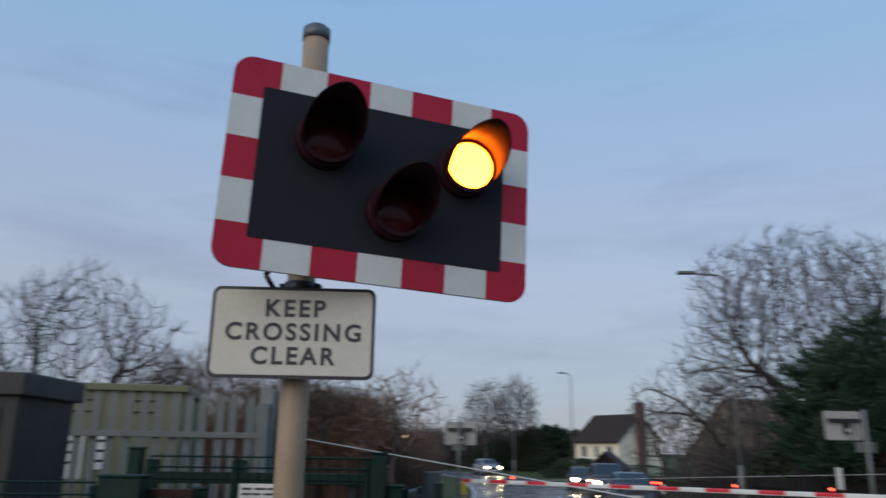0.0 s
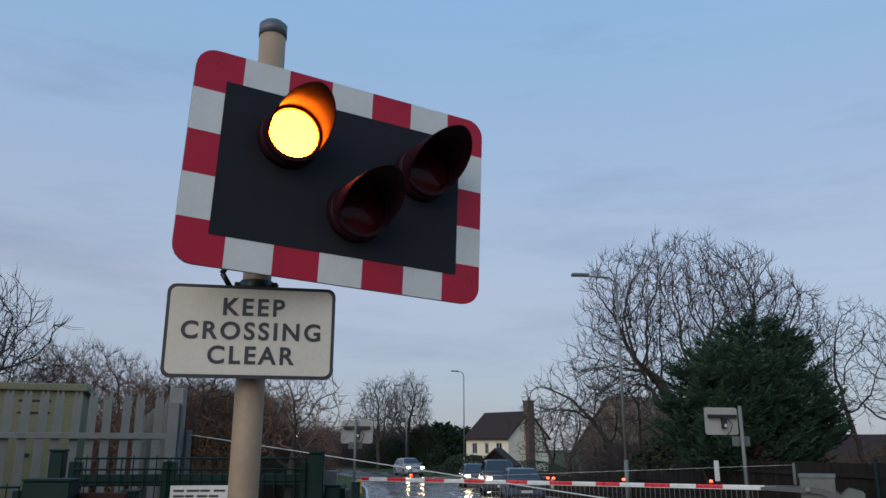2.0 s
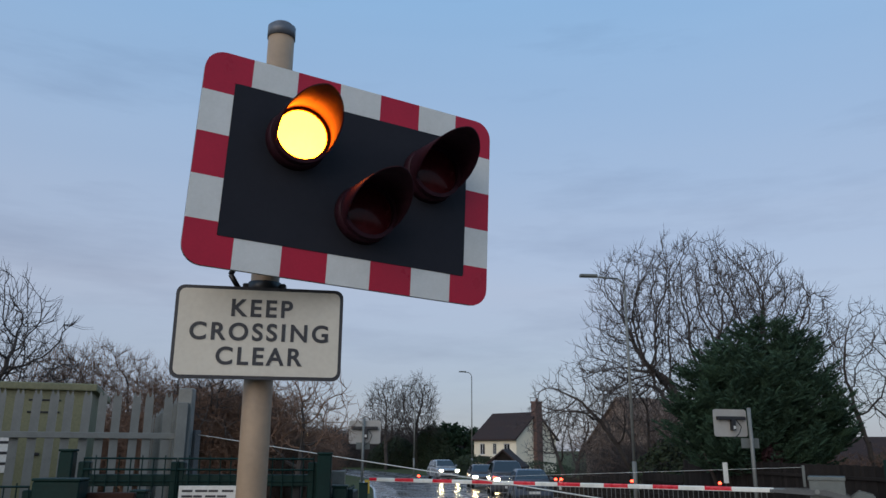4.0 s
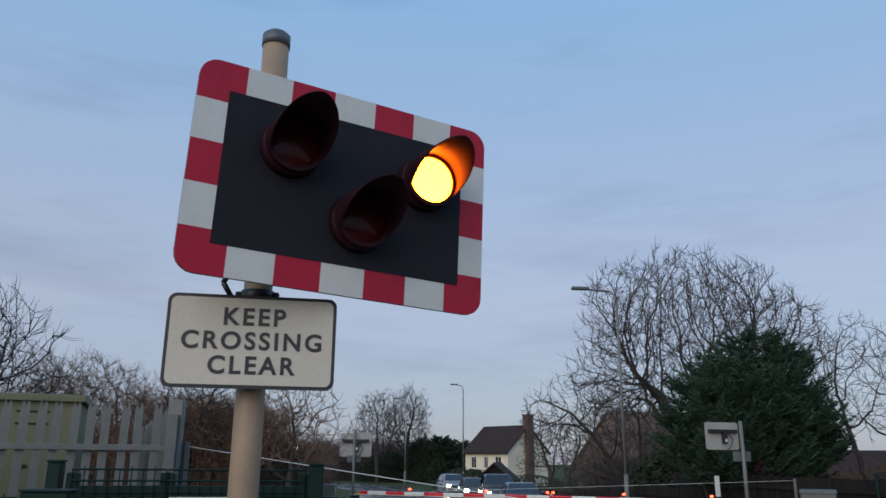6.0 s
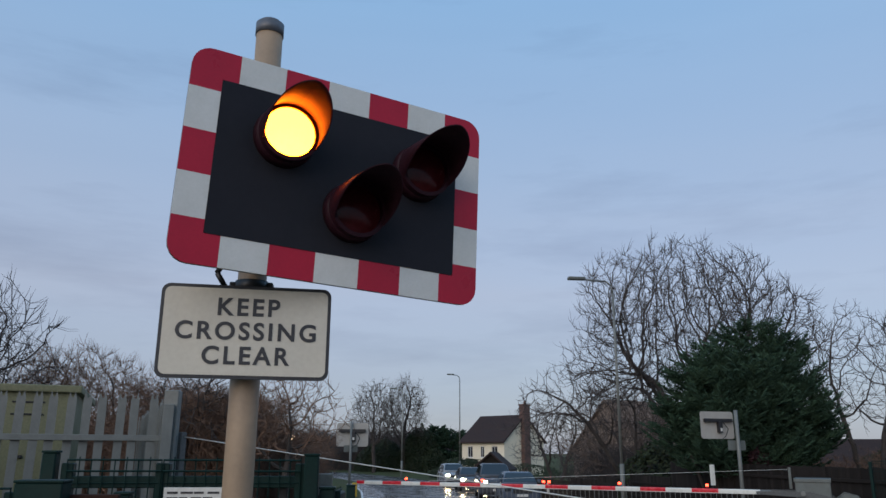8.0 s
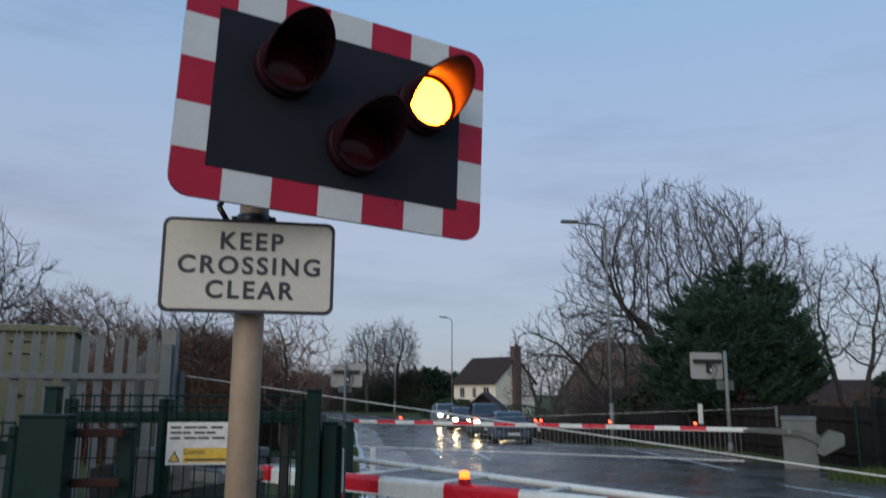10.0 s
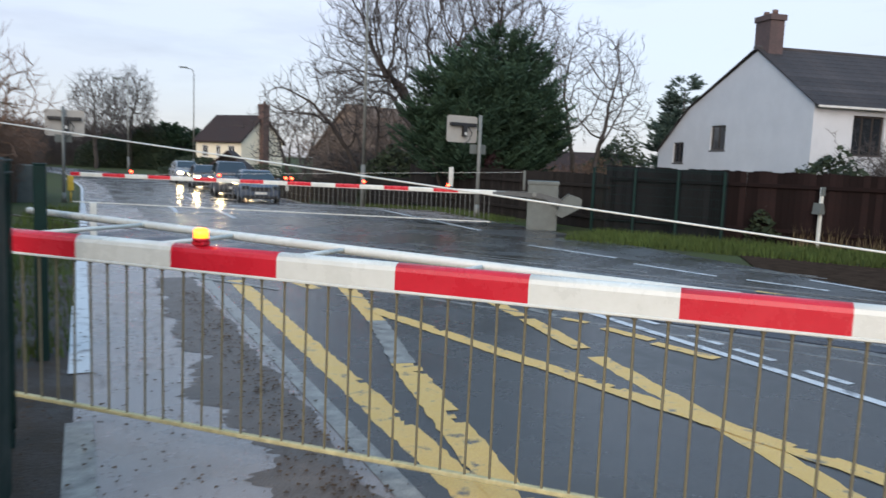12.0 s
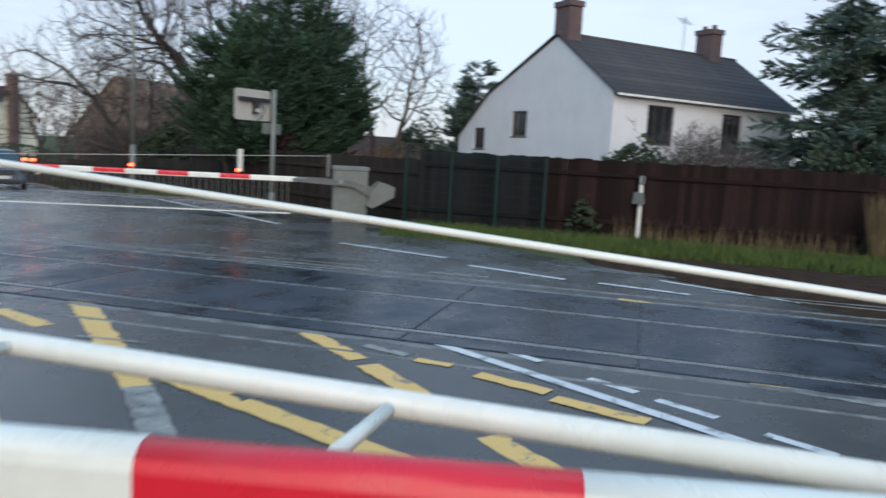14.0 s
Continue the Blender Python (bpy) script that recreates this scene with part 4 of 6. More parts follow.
def gate_leaf():
    top = thing("gate_leaf", "dark green steel sheet gate leaf with a white and red reflector", "gate", pose(-0.375, 4.10, 0, 0, 0, 86))
    bm = bmesh.new()
    box(bm, (0.0, -0.02, 0.12), (0.42, 0.02, 1.44), 0.006)
    part("sheet", bm, M_GREEN, top)
    bm = bmesh.new()
    box(bm, (0.03, -0.034, 1.10), (0.085, -0.021, 1.33), 0.004)
    part("reflector", bm, M_WHITE, top, "white reflector strip")
    bm = bmesh.new()
    box(bm, (0.03, -0.034, 0.84), (0.085, -0.021, 1.098), 0.004)
    part("reflector", bm, M_RED, top, "red reflector strip")
    bm = bmesh.new()
    box(bm, (-0.02, -0.03, 0.10), (0.0, 0.03, 1.46), 0.004)
    part("stile", bm, M_GREEN, top)


gate_leaf()
bm = bmesh.new()
box(bm, (-1.58, 3.60, 1.425), (-1.36, 3.64, 1.465), 0.004)
latch = thing("gate_latch", "rusty brown steel latch bars on the green gate", "latch")
part("bar", bm, M_RUST, latch)
bm = bmesh.new()
box(bm, (-1.58, 3.60, 1.20), (-1.36, 3.64, 1.24), 0.004)
part("bar", bm, M_RUST, latch)


def gate_notice():
    top = thing("gate_notice", "white notice with yellow caution panel fixed to the mesh", "notice", pose(-1.085, 3.985, 1.372, 0, 0, 2))
    bm = bmesh.new()
    box(bm, (-0.162, -0.004, -0.108), (0.162, 0.003, 0.108), 0.002)
    part("sheet", bm, M_NOTICE, top)
    for i, (w, z) in enumerate(((0.27, 0.082), (0.24, 0.055), (0.28, 0.028))):
        bm = bmesh.new()
        for q in range(4):
            x0 = -0.145 + w * q / 4
            box(bm, (x0, -0.0055, z - 0.0055), (x0 + w * (0.20, 0.23, 0.18, 0.22)[(q + i) % 4], -0.0045, z + 0.0055))
        part("print_bar", bm, M_INK, top)
    bm = bmesh.new()
    box(bm, (-0.075, -0.0055, -0.095), (0.145, -0.0045, -0.022))
    panel = part("caution_panel", bm, M_YCAUTION, top, "yellow caution panel")
    lettering("lettering", "Caution", 0.034, M_INK, panel, pose(-0.02, -0.0065, -0.042, 90, 0, 0), thick=0.0005)
    bm = bmesh.new()
    box(bm, (-0.065, -0.0068, -0.086), (0.14, -0.0058, -0.076))
    part("print_bar", bm, M_INK, panel)
    bm = bmesh.new()
    prism(bm, [(-0.148, -0.092), (-0.088, -0.092), (-0.118, -0.036)], -0.0056, -0.0045)
    tri = part("warning_triangle", bm, M_INK, top, "black and yellow warning triangle")
    bm = bmesh.new()
    prism(bm, [(-0.139, -0.087), (-0.097, -0.087), (-0.118, -0.047)], -0.0066, -0.0057)
    part("triangle_face", bm, M_YCAUTION, tri)


gate_notice()


# ---- boarded fence along the far side ----
def board_fence(name, a, b, height, material, label, step=0.125):
    a, b = Vector((*a, 0)), Vector((*b, 0))
    run = (b - a).length
    top = thing(name, label, "fence", Matrix.Translation((a.x, a.y, gz(min(a.y, b.y)))) @ Matrix.Rotation(math.atan2((b - a).y, (b - a).x), 4, "Z"))
    metas = []
    for k in range(4):
        bm = bmesh.new()
        h = height * (1 + (-0.007, 0.0, 0.004, 0.008)[k])
        box(bm, (0.0, -0.012 + 0.005 * (k % 2), 0.0), (step + 0.004, 0.010 + 0.005 * (k % 2), h), 0.004)
        me = bpy.data.meshes.new("board")
        bm.to_mesh(me)
        bm.free()
        me.materials.append(material)
        metas.append(me)
    for i in range(int(math.ceil(run / step))):
        share("board", random.choice(metas), top, pose(i * step, random.uniform(-0.004, 0.004), random.uniform(-0.02, 0.01), random.uniform(-0.4, 0.4), random.uniform(-0.12, 0.12), 0))
    for z in (0.3, height - 0.3):
        bm = bmesh.new()
        box(bm, (0, 0.015, z - 0.04), (run, 0.06, z + 0.04), 0.005)
        part("fence_rail", bm, material, top)
    return top


FC = (11.3, 15.9)
FM = (12.89, 13.785)
board_fence("board_fence", (20.4, 3.8), (12.9, 13.77), 1.56, M_FENCER, "dark red-brown weathered close-boarded wooden fence")
board_fence("board_fence", FM, FC, 1.56, M_FENCE, "almost black close-boarded wooden fence behind the grass")
board_fence("board_fence", FC, (10.6, 26.5), 1.36, M_FENCE2, "grey-brown close-boarded wooden fence behind the signal")
for fa, fb in (((10.6, 26.6), (10.4, 30.0)), ((10.4, 30.1), (10.15, 33.5)), ((10.15, 33.6), (9.9, 37.0)), ((9.9, 37.1), (9.4, 46.0))):
    board_fence("board_fence", fa, fb, 1.08, M_FENCE2, "grey-brown boarded wooden fence along the road", 0.16)
mesh_fence("mesh_fence", (12.62, 13.62), (10.85, 15.94), 1.52, "dark green wire mesh fence before the black boards", False)
for f in (0.34, 0.67):
    post_thing(12.62 - 1.77 * f, 13.62 + 2.32 * f, 0.06, 0.06, 1.5, M_GREEN, "thin dark green fence post in the grass", "fence_post", -50)


def marker_post(x, y, h, label):
    top = thing("marker_post", label, "marker post", pose(x, y, gz(y)))
    bm = bmesh.new()
    box(bm, (-0.03, -0.03, 0), (0.03, 0.03, h), 0.006)
    part("shaft", bm, M_BOOMW, top)
    bm = bmesh.new()
    prism(bm, [(-0.15, h * 0.56), (0.02, h * 0.56), (0.02, h * 0.60), (-0.03, h * 0.74), (-0.11, h * 0.74)], -0.09, 0.09)
    part("box", bm, M_GREY, top, "small grey box")
    bm = bmesh.new()
    box(bm, (-0.045, -0.05, h * 0.86), (0.045, 0.0, h), 0.006)
    part("head", bm, M_GREY, top)


marker_post(13.9, 12.2, 1.28, "white marker post with a small box by the grass")
for x, y, h in ((9.75, 21.4, 1.35), (8.6, 36.5, 1.0)):
    sign = thing("marker_sign", "narrow white roadside marker sign on a dark post", "marker sign", pose(x, y, gz(y)))
    bm = bmesh.new()
    box(bm, (-0.07, -0.015, h * 0.58), (0.07, 0.015, h), 0.008)
    part("panel", bm, M_BOOMW, sign)
    bm = bmesh.new()
    rod(bm, (0, 0.03, 0), (0, 0.03, h * 0.9), 0.015, n=8)
    part("post", bm, M_DARK, sign)
bm = bmesh.new()
box(bm, (-0.05, -0.05, 0), (0.05, 0.05, 0.62), 0.01)
tagged(part("white_stub", bm, M_BOOMW, None, "", pose(0.1, 14.6, 0.0)), "short white post beside the footway", "post")
bm = bmesh.new()
box(bm, (-0.10, -0.08, 0.42), (0.10, 0.08, 0.95), 0.02)
rod(bm, (0, 0, 0), (0, 0, 0.45), 0.03, n=8)
tagged(part("telecom_box", bm, M_YCAUTION, None, "", pose(-0.42, 31.5, gz(31.5))), "small yellow roadside box by the far signal", "roadside box")
bm = bmesh.new()
box(bm, (-0.65, -0.35, 0), (0.65, 0.35, 1.25), 0.02)
tagged(part("roadside_cabinet", bm, M_GREY, None, "", pose(-1.9, 30.0, gz(30))), "grey roadside equipment cabinet", "cabinet")

# ballast and grass by the track
bm = bmesh.new()
for poly in (((9.7, 10.0), (9.4, 6.0), (32, -27), (36, -24), (12.7, 8.4), (11.3, 12.0)), ((9.4, 6.0), (9.0, 3.0), (27, -26), (32, -27)), ((-0.3, 12.5), (-0.3, 17.5), (-22, 48), (-26, 46))):
    f = bm.faces.new([bm.verts.new((x, y, 0.014 + gz(y))) for x, y in poly])
    f.normal_update()
    if f.normal.z < 0:
        f.normal_flip()
tagged(part("ballast", bm, M_BALLAST), "dark wet ballast and soil beside the rails", "ballast", kind="structure")


# ---- plants ----
def blades(name, regions, n, h, material, label, category, lean=0.35, width=0.010):
    vs, fs = [], []
    rng = random.Random(hash(len(regions)) + n)
    for k in range(n):
        r = regions[rng.randrange(len(regions))]
        u, v = rng.random(), rng.random()
        x = r[0][0] + u * (r[1][0] - r[0][0]) + v * (r[2][0] - r[0][0])
        y = r[0][1] + u * (r[1][1] - r[0][1]) + v * (r[2][1] - r[0][1])
        a = rng.random() * 6.283
        hh = h * rng.uniform(0.4, 1.25)
        dx, dy = math.cos(a) * width, math.sin(a) * width
        lx, ly = rng.uniform(-lean, lean) * hh, rng.uniform(-lean, lean) * hh
        z = gz(y)
        i = len(vs)
        vs += [(x - dx, y - dy, z), (x + dx, y + dy, z), (x + lx, y + ly, z + hh)]
        fs.append((i, i + 1, i + 2))
    me = mesh_of(vs, fs, name)
    me.materials.append(material)
    return tagged(new(name, me), label, category, kind="stuff")


o1, o2, o3 = on_rail(-6.8, 15.2), on_rail(9, 15.2), on_rail(-6.8, 17.6)
blades("grass", [((o1.x, o1.y), (o2.x, o2.y), (o3.x, o3.y))], 22000, 0.16, M_GRASS, "rough green grass along the fence", "grass", width=0.013)
blades("grass", [((-4.0, 4.3), (-0.6, 4.3), (-4.0, 7.4))], 9000, 0.13, M_GRASS, "rough green grass behind the mesh fence", "grass")
blades("grass", [((-1.2, 7.0), (-0.15, 7.0), (-1.2, 22)), ((9.7, 18.5), (10.4, 18.5), (9.6, 30))], 6000, 0.14, M_GRASS, "rough grass strip beside the footway", "grass")


blades("dry_grass", [((16.0, 8.6), (16.7, 7.7), (15.75, 8.4))], 2600, 1.05, M_DRY, "tall dry tan grass against the fence", "grass", lean=0.25, width=0.012)
blades("dry_grass", [((13.5, 12.6), (17.5, 7.2), (13.7, 12.75))], 500, 0.42, M_DRY, "dry tan grass stalks at the fence foot", "grass", lean=0.3, width=0.008)


def litter():
    vs, fs = [], []
    rng = random.Random(5)
    for k in range(2300):
        if k % 5 < 2:
            x, y = -0.75 + rng.gauss(0, 0.3), rng.uniform(3.4, 8.5)
        elif k % 5 < 4:
            x, y = 0.98 + rng.gauss(0, 0.11), rng.uniform(3.0, 9.5)
        else:
            x, y = rng.uniform(-0.1, 1.2), rng.uniform(3.0, 8.5)
        s, a = rng.uniform(0.004, 0.017), rng.random() * 6.28
        z = 0.020 + rng.uniform(0, 0.010)
        c, d = math.cos(a) * s, math.sin(a) * s
        i = len(vs)
        vs += [(x + c, y + d, z), (x - d, y + c, z + 0.006), (x - c, y - d, z), (x + d, y - c, z + 0.004)]
        fs.append((i, i + 1, i + 2, i + 3))
    me = mesh_of(vs, fs, "leaf_litter")
    me.materials.append(M_LEAF)
    tagged(new("leaf_litter", me), "brown fallen leaves and grit on the footway", "leaf litter", kind="stuff")


litter()


def grown_tree(name, label, x, y, centre, radii, seed, points=1500, reach=1.7, kill=0.5, step=0.3, fork=1.6, stems=((0.0, 0.0),), twig=None, tip=0.007, sprig=0.5, rise=0.35, per_tip=3, hollow=0.35, low=-0.55):
    """A leafless tree whose limbs grow towards points spread through an uneven crown; fine sprigs sweep up from the thin ends."""
    rng = random.Random(seed)
    off = Vector((seed * 2.3, seed * 0.7, seed * 1.1))
    C = Vector(centre)
    pts = []
    while len(pts) < points:
        d = Vector((rng.gauss(0, 1), rng.gauss(0, 1), rng.gauss(0, 1))).normalized()
        if d.z < low:
            continue
        lump = 1 + 0.30 * noise.noise(d * 1.7 + off) + 0.16 * noise.noise(d * 4.1 + off)
        r = (hollow + (1 - hollow) * rng.random() ** 0.55) * lump
        pts.append((C.x + d.x * radii[0] * r, C.y + d.y * radii[1] * r, C.z + d.z * radii[2] * r))
    A = np.array(pts)
    nodes, parent = [], []
    for sx, sy in stems:
        n = max(2, int(fork / step))
        last = -1
        for k in range(n + 1):
            f = k / n
            nodes.append(np.array((sx * (0.3 + 0.7 * f) * 1.5 + 0.05 * math.sin(5 * f + seed), sy * (0.3 + 0.7 * f) * 1.5, -0.1 + (fork + 0.1) * f)))
            parent.append(last)
            last = len(nodes) - 1
    born = [0] * len(nodes)
    near = np.full(len(A), 1e9)
    owner = np.zeros(len(A), dtype=int)
    alive = np.ones(len(A), dtype=bool)

    def notice(k0):
        for k in range(k0, len(nodes)):
            d = np.linalg.norm(A - nodes[k], axis=1)
            better = d < near
            near[better] = d[better]
            owner[better] = k
    notice(0)
    far = max(radii) * 2.2
    for turn in range(160):
        lim = far if turn < 14 else reach
        sel = alive & (near < lim)
        if not sel.any():
            break
        pull = {}
        for a in np.nonzero(sel)[0]:
            v = A[a] - nodes[owner[a]]
            n = np.linalg.norm(v)
            if n > 1e-6:
                pull[owner[a]] = pull.get(owner[a], 0) + v / n
        k0 = len(nodes)
        for k in sorted(pull):
            if born[k] > 2:
                continue
            born[k] += 1
            v = pull[k]
            v = v / (np.linalg.norm(v) + 1e-9) + np.array((rng.uniform(-1, 1), rng.uniform(-1, 1), rng.uniform(-0.6, 1.0))) * 0.22
            nodes.append(nodes[k] + v / np.linalg.norm(v) * step)
            parent.append(k)
            born.append(0)
        notice(k0)
        alive &= near > kill
        if len(nodes) > 9000 or len(nodes) == k0:
            break
    n = len(nodes)
    area = np.zeros(n)
    kids = np.zeros(n, dtype=int)
    for k in range(n - 1, -1, -1):
        if kids[k] == 0:
            area[k] = tip ** 2.1
        if parent[k] >= 0:
            area[parent[k]] += area[k]
            kids[parent[k]] += 1
    rad = area ** (1 / 2.1)
    limbs, twigs = ([], []), ([], [])

    def seg(store, a, b, r1, r2, sides):
        vs, fs = store
        d = (b - a).normalized()
        u = d.orthogonal().normalized()
        v = d.cross(u)
        i = len(vs)
        for p, r in ((a, r1), (b, r2)):
            for k in range(sides):
                t = 6.2832 * k / sides
                vs.append(p + (u * math.cos(t) + v * math.sin(t)) * r)
        for k in range(sides):
            fs.append((i + k, i + (k + 1) % sides, i + sides + (k + 1) % sides, i + sides + k))

    V = [Vector(q) for q in nodes]
    for k in range(n):
        if parent[k] < 0:
            continue
        a, b = V[parent[k]], V[k]
        thick = rad[k] > tip * 3.2
        seg(limbs if thick else twigs, a, b, min(rad[parent[k]], rad[k] * 1.35), rad[k], 7 if rad[k] > 0.06 else (5 if thick else 3))
        if rad[k] < tip * 2.6:
            d = (b - a).normalized()
            for j in range(per_tip if kids[k] == 0 else per_tip // 2):
                side = d.orthogonal().normalized()
                side.rotate(Matrix.Rotation(rng.random() * 6.28, 3, d))
                dd = (d * 0.9 + side * rng.uniform(0.3, 0.9) + Vector((0, 0, rise))).normalized()
                q, ln = b, sprig * rng.uniform(0.5, 1.15)
                for m in range(2):
                    e = q + dd * ln * 0.5
                    seg(twigs, q, e, tip * (0.9 - 0.25 * m), tip * (0.65 - 0.3 * m), 3)
                    q = e
                    dd = (dd + Vector((rng.uniform(-0.2, 0.2), rng.uniform(-0.2, 0.2), rise * 0.9))).normalized()
    top = thing(name, label, "tree", pose(x, y, gz(y)))
    for nm, (vs, fs), mt in (("trunk", limbs, M_BARK), ("crown", twigs, twig or M_TWIG)):
        me = mesh_of([tuple(v) for v in vs], fs, nm)
        me.materials.append(mt)
        ob = new(nm, me)
        ob.parent = top
    return top


def conifer(name, label, x, y, leaders, seed, material, boughs=26, frond=0.34, sweep=0.35, droop=0.0, base=0.3, power=0.8, inner=0.3, width=0.10, trunk_r=0.14, crowd=9.0, flat=0.5):
    """Evergreen of one or more leaders; each bough is a curved spine set with feathery fronds."""
    rng = random.Random(seed)
    top = thing(name, label, "tree", pose(x, y, gz(y)))
    bm = bmesh.new()
    for lx, ly, h, r in leaders:
        rod(bm, (lx * 0.5, ly * 0.5, -0.05), (lx, ly, h * 0.93), trunk_r * h / 6, 0.02, n=7)
    part("trunk", bm, M_BARK, top)
    vs, fs = [], []

    def blade(a, b, w):
        d = b - a
        n = d.orthogonal().normalized()
        n.rotate(Matrix.Rotation(rng.random() * 6.28, 3, d.normalized()))
        n *= w
        i = len(vs)
        m = a.lerp(b, 0.45)
        vs.extend((tuple(a), tuple(m + n), tuple(b), tuple(m - n)))
        fs.append((i, i + 1, i + 2, i + 3))

    for lx, ly, h, r in leaders:
        for k in range(int(boughs * h * r * 0.5)):
            t = rng.random() ** 0.9
            z = base + t * (h - base)
            az = rng.random() * 6.2832
            out = Vector((math.cos(az), math.sin(az), 0))
            side = Vector((-out.y, out.x, 0))
            full = (1 - t ** 1.4) ** power * min(1.0, 0.72 + 1.2 * t)
            long = r * full * rng.uniform(0.62, 1.12) + 0.22
            root = Vector((lx * (0.5 + 0.5 * t), ly * (0.5 + 0.5 * t), z))
            spine = lambda f: root + out * long * f + Vector((0, 0, long * (sweep * f * f - droop * f))) + side * long * 0.12 * math.sin(3 * f + az)
            fronds = max(6, int(long * crowd))
            for j in range(fronds):
                f = inner + (1 - inner) * (j + rng.random()) / fronds
                p = spine(f)
                along = (spine(min(1.05, f + 0.05)) - spine(f - 0.05)).normalized()
                sg = 1 if j % 2 else -1
                d = (along * rng.uniform(0.5, 1.1) + side * sg * rng.uniform(0.25, 0.95) + Vector((0, 0, rng.uniform(-flat, flat) + sweep * 0.5 - droop * 0.5))).normalized()
                ln = frond * rng.uniform(0.65, 1.2) * (1.2 - 0.5 * f)
                e = p + d * ln
                blade(p, e, ln * width)
                across = d.cross(Vector((0, 0, 1)) + side * rng.uniform(-0.6, 0.6)).normalized()
                for q in range(3):
                    g = 0.2 + 0.25 * q
                    for s2 in (-1, 1):
                        o = p.lerp(e, g)
                        blade(o, o + (d * 0.8 + across * s2 * 0.7).normalized() * ln * rng.uniform(0.35, 0.6) * (1.1 - 0.5 * g), ln * width * 0.7)
    me = mesh_of(vs, fs, "crown")
    me.materials.append(material)
    ob = new("crown", me)
    ob.parent = top
    return top


def thicket(name, label, x0, x1, y0, y1, h, n, seed, material, category="shrubs", top_var=0.5):
    """A stand of leafless stems and twigs."""
    rng = random.Random(seed)
    vs, fs = [], []

    def spike(a, b, r):
        d = (b - a).normalized()
        u = d.orthogonal().normalized()
        v = d.cross(u)
        i = len(vs)
        for k in range(3):
            t = 2.0944 * k
            vs.append(tuple(a + (u * math.cos(t) + v * math.sin(t)) * r))
        vs.append(tuple(b))
        fs.extend(((i, i + 1, i + 3), (i + 1, i + 2, i + 3), (i + 2, i, i + 3)))

    for k in range(n):
        x, y = rng.uniform(x0, x1), rng.uniform(y0, y1)
        hh = h * (1 - top_var * (0.5 + 0.5 * noise.noise(Vector((x * 0.35, y * 0.35, seed))))) * (1 - 0.45 * rng.random() ** 2)
        a = Vector((x, y, gz(y) - 0.05))
        b = a + Vector((rng.gauss(0, 0.16) * hh, rng.gauss(0, 0.16) * hh, hh * 0.92))
        spike(a, b, 0.005 + 0.0016 * hh)
        for j in range(9):
            f = rng.uniform(0.25, 1.0)
            p = a.lerp(b, f)
            q = p + Vector((rng.uniform(-1, 1), rng.uniform(-1, 1), rng.uniform(0.0, 0.9))) * hh * 0.12
            spike(p, q, 0.005 + 0.0012 * hh)
            for i in range(3):
                p2 = p.lerp(q, rng.uniform(0.3, 0.9))
                spike(p2, p2 + Vector((rng.uniform(-1, 1), rng.uniform(-1, 1), rng.uniform(0, 1))) * hh * 0.07, 0.004 + 0.001 * hh)
    me = mesh_of(vs, fs, name)
    me.materials.append(material)
    return tagged(new(name, me), label, category, kind="stuff")


def bush(name, label, x, y, w, h, seed, material, n=3000):
    rng = random.Random(seed)
    vs, fs = [], []
    for k in range(n):
        a, t = rng.random() * 6.283, rng.random()
        bumpy = 1 + 0.35 * noise.noise(Vector((math.cos(a) * 1.5, math.sin(a) * 1.5, t * 2 + seed)))
        r = w * math.sqrt(max(0, 1 - t * t)) * bumpy * (1 - 0.5 * rng.random() ** 2)
        p = Vector((r * math.cos(a), r * math.sin(a), h * t * bumpy))
        s = rng.uniform(0.05, 0.13)
        d1 = Vector((rng.uniform(-1, 1), rng.uniform(-1, 1), rng.uniform(-0.5, 1))).normalized() * s
        d2 = d1.orthogonal().normalized() * s * 0.6
        i = len(vs)
        vs += [tuple(p - d1), tuple(p + d2), tuple(p + d1), tuple(p - d2)]
        fs.append((i, i + 1, i + 2, i + 3))
    me = mesh_of(vs, fs, name)
    me.materials.append(material)
    ob = new(name, me)
    ob.matrix_basis = pose(x, y, gz(y))
    return tagged(ob, label, "bush", kind="stuff")


grown_tree("bare_tree", "large leafless tree with a wide upswept crown behind the evergreen", 13.9, 31.2, (-0.3, 0, 6.4), (5.2, 4.6, 5.0), 11, 4200, 1.5, 0.33, 0.26, 1.5, ((-0.35, 0), (0.35, 0.2)), tip=0.011, sprig=0.6, per_tip=4)
grown_tree("bare_tree", "leafless tree with a crooked crown behind the fence", 18.0, 26.5, (0.2, 0, 4.3), (2.7, 2.4, 3.0), 4, 1300, 1.3, 0.33, 0.25, 1.0, ((-0.2, 0), (0.3, 0)), tip=0.0095, sprig=0.45, rise=0.2)
grown_tree("bare_tree", "leafless garden tree leaning over the road", 12.4, 34.5, (-2.4, 0, 3.7), (3.9, 2.2, 2.6), 8, 1300, 1.5, 0.38, 0.3, 0.8, ((-0.4, 0), (-0.1, 0.2)), tip=0.011, sprig=0.5, rise=0.15, low=-0.3)
grown_tree("bare_tree", "leafless tree beside the cream house", 14.2, 57.0, (0.3, 0, 3.2), (3.4, 2.6, 2.9), 21, 1200, 1.6, 0.38, 0.32, 0.7, ((-0.3, 0), (0.3, 0)), tip=0.016, sprig=0.6, rise=0.25)
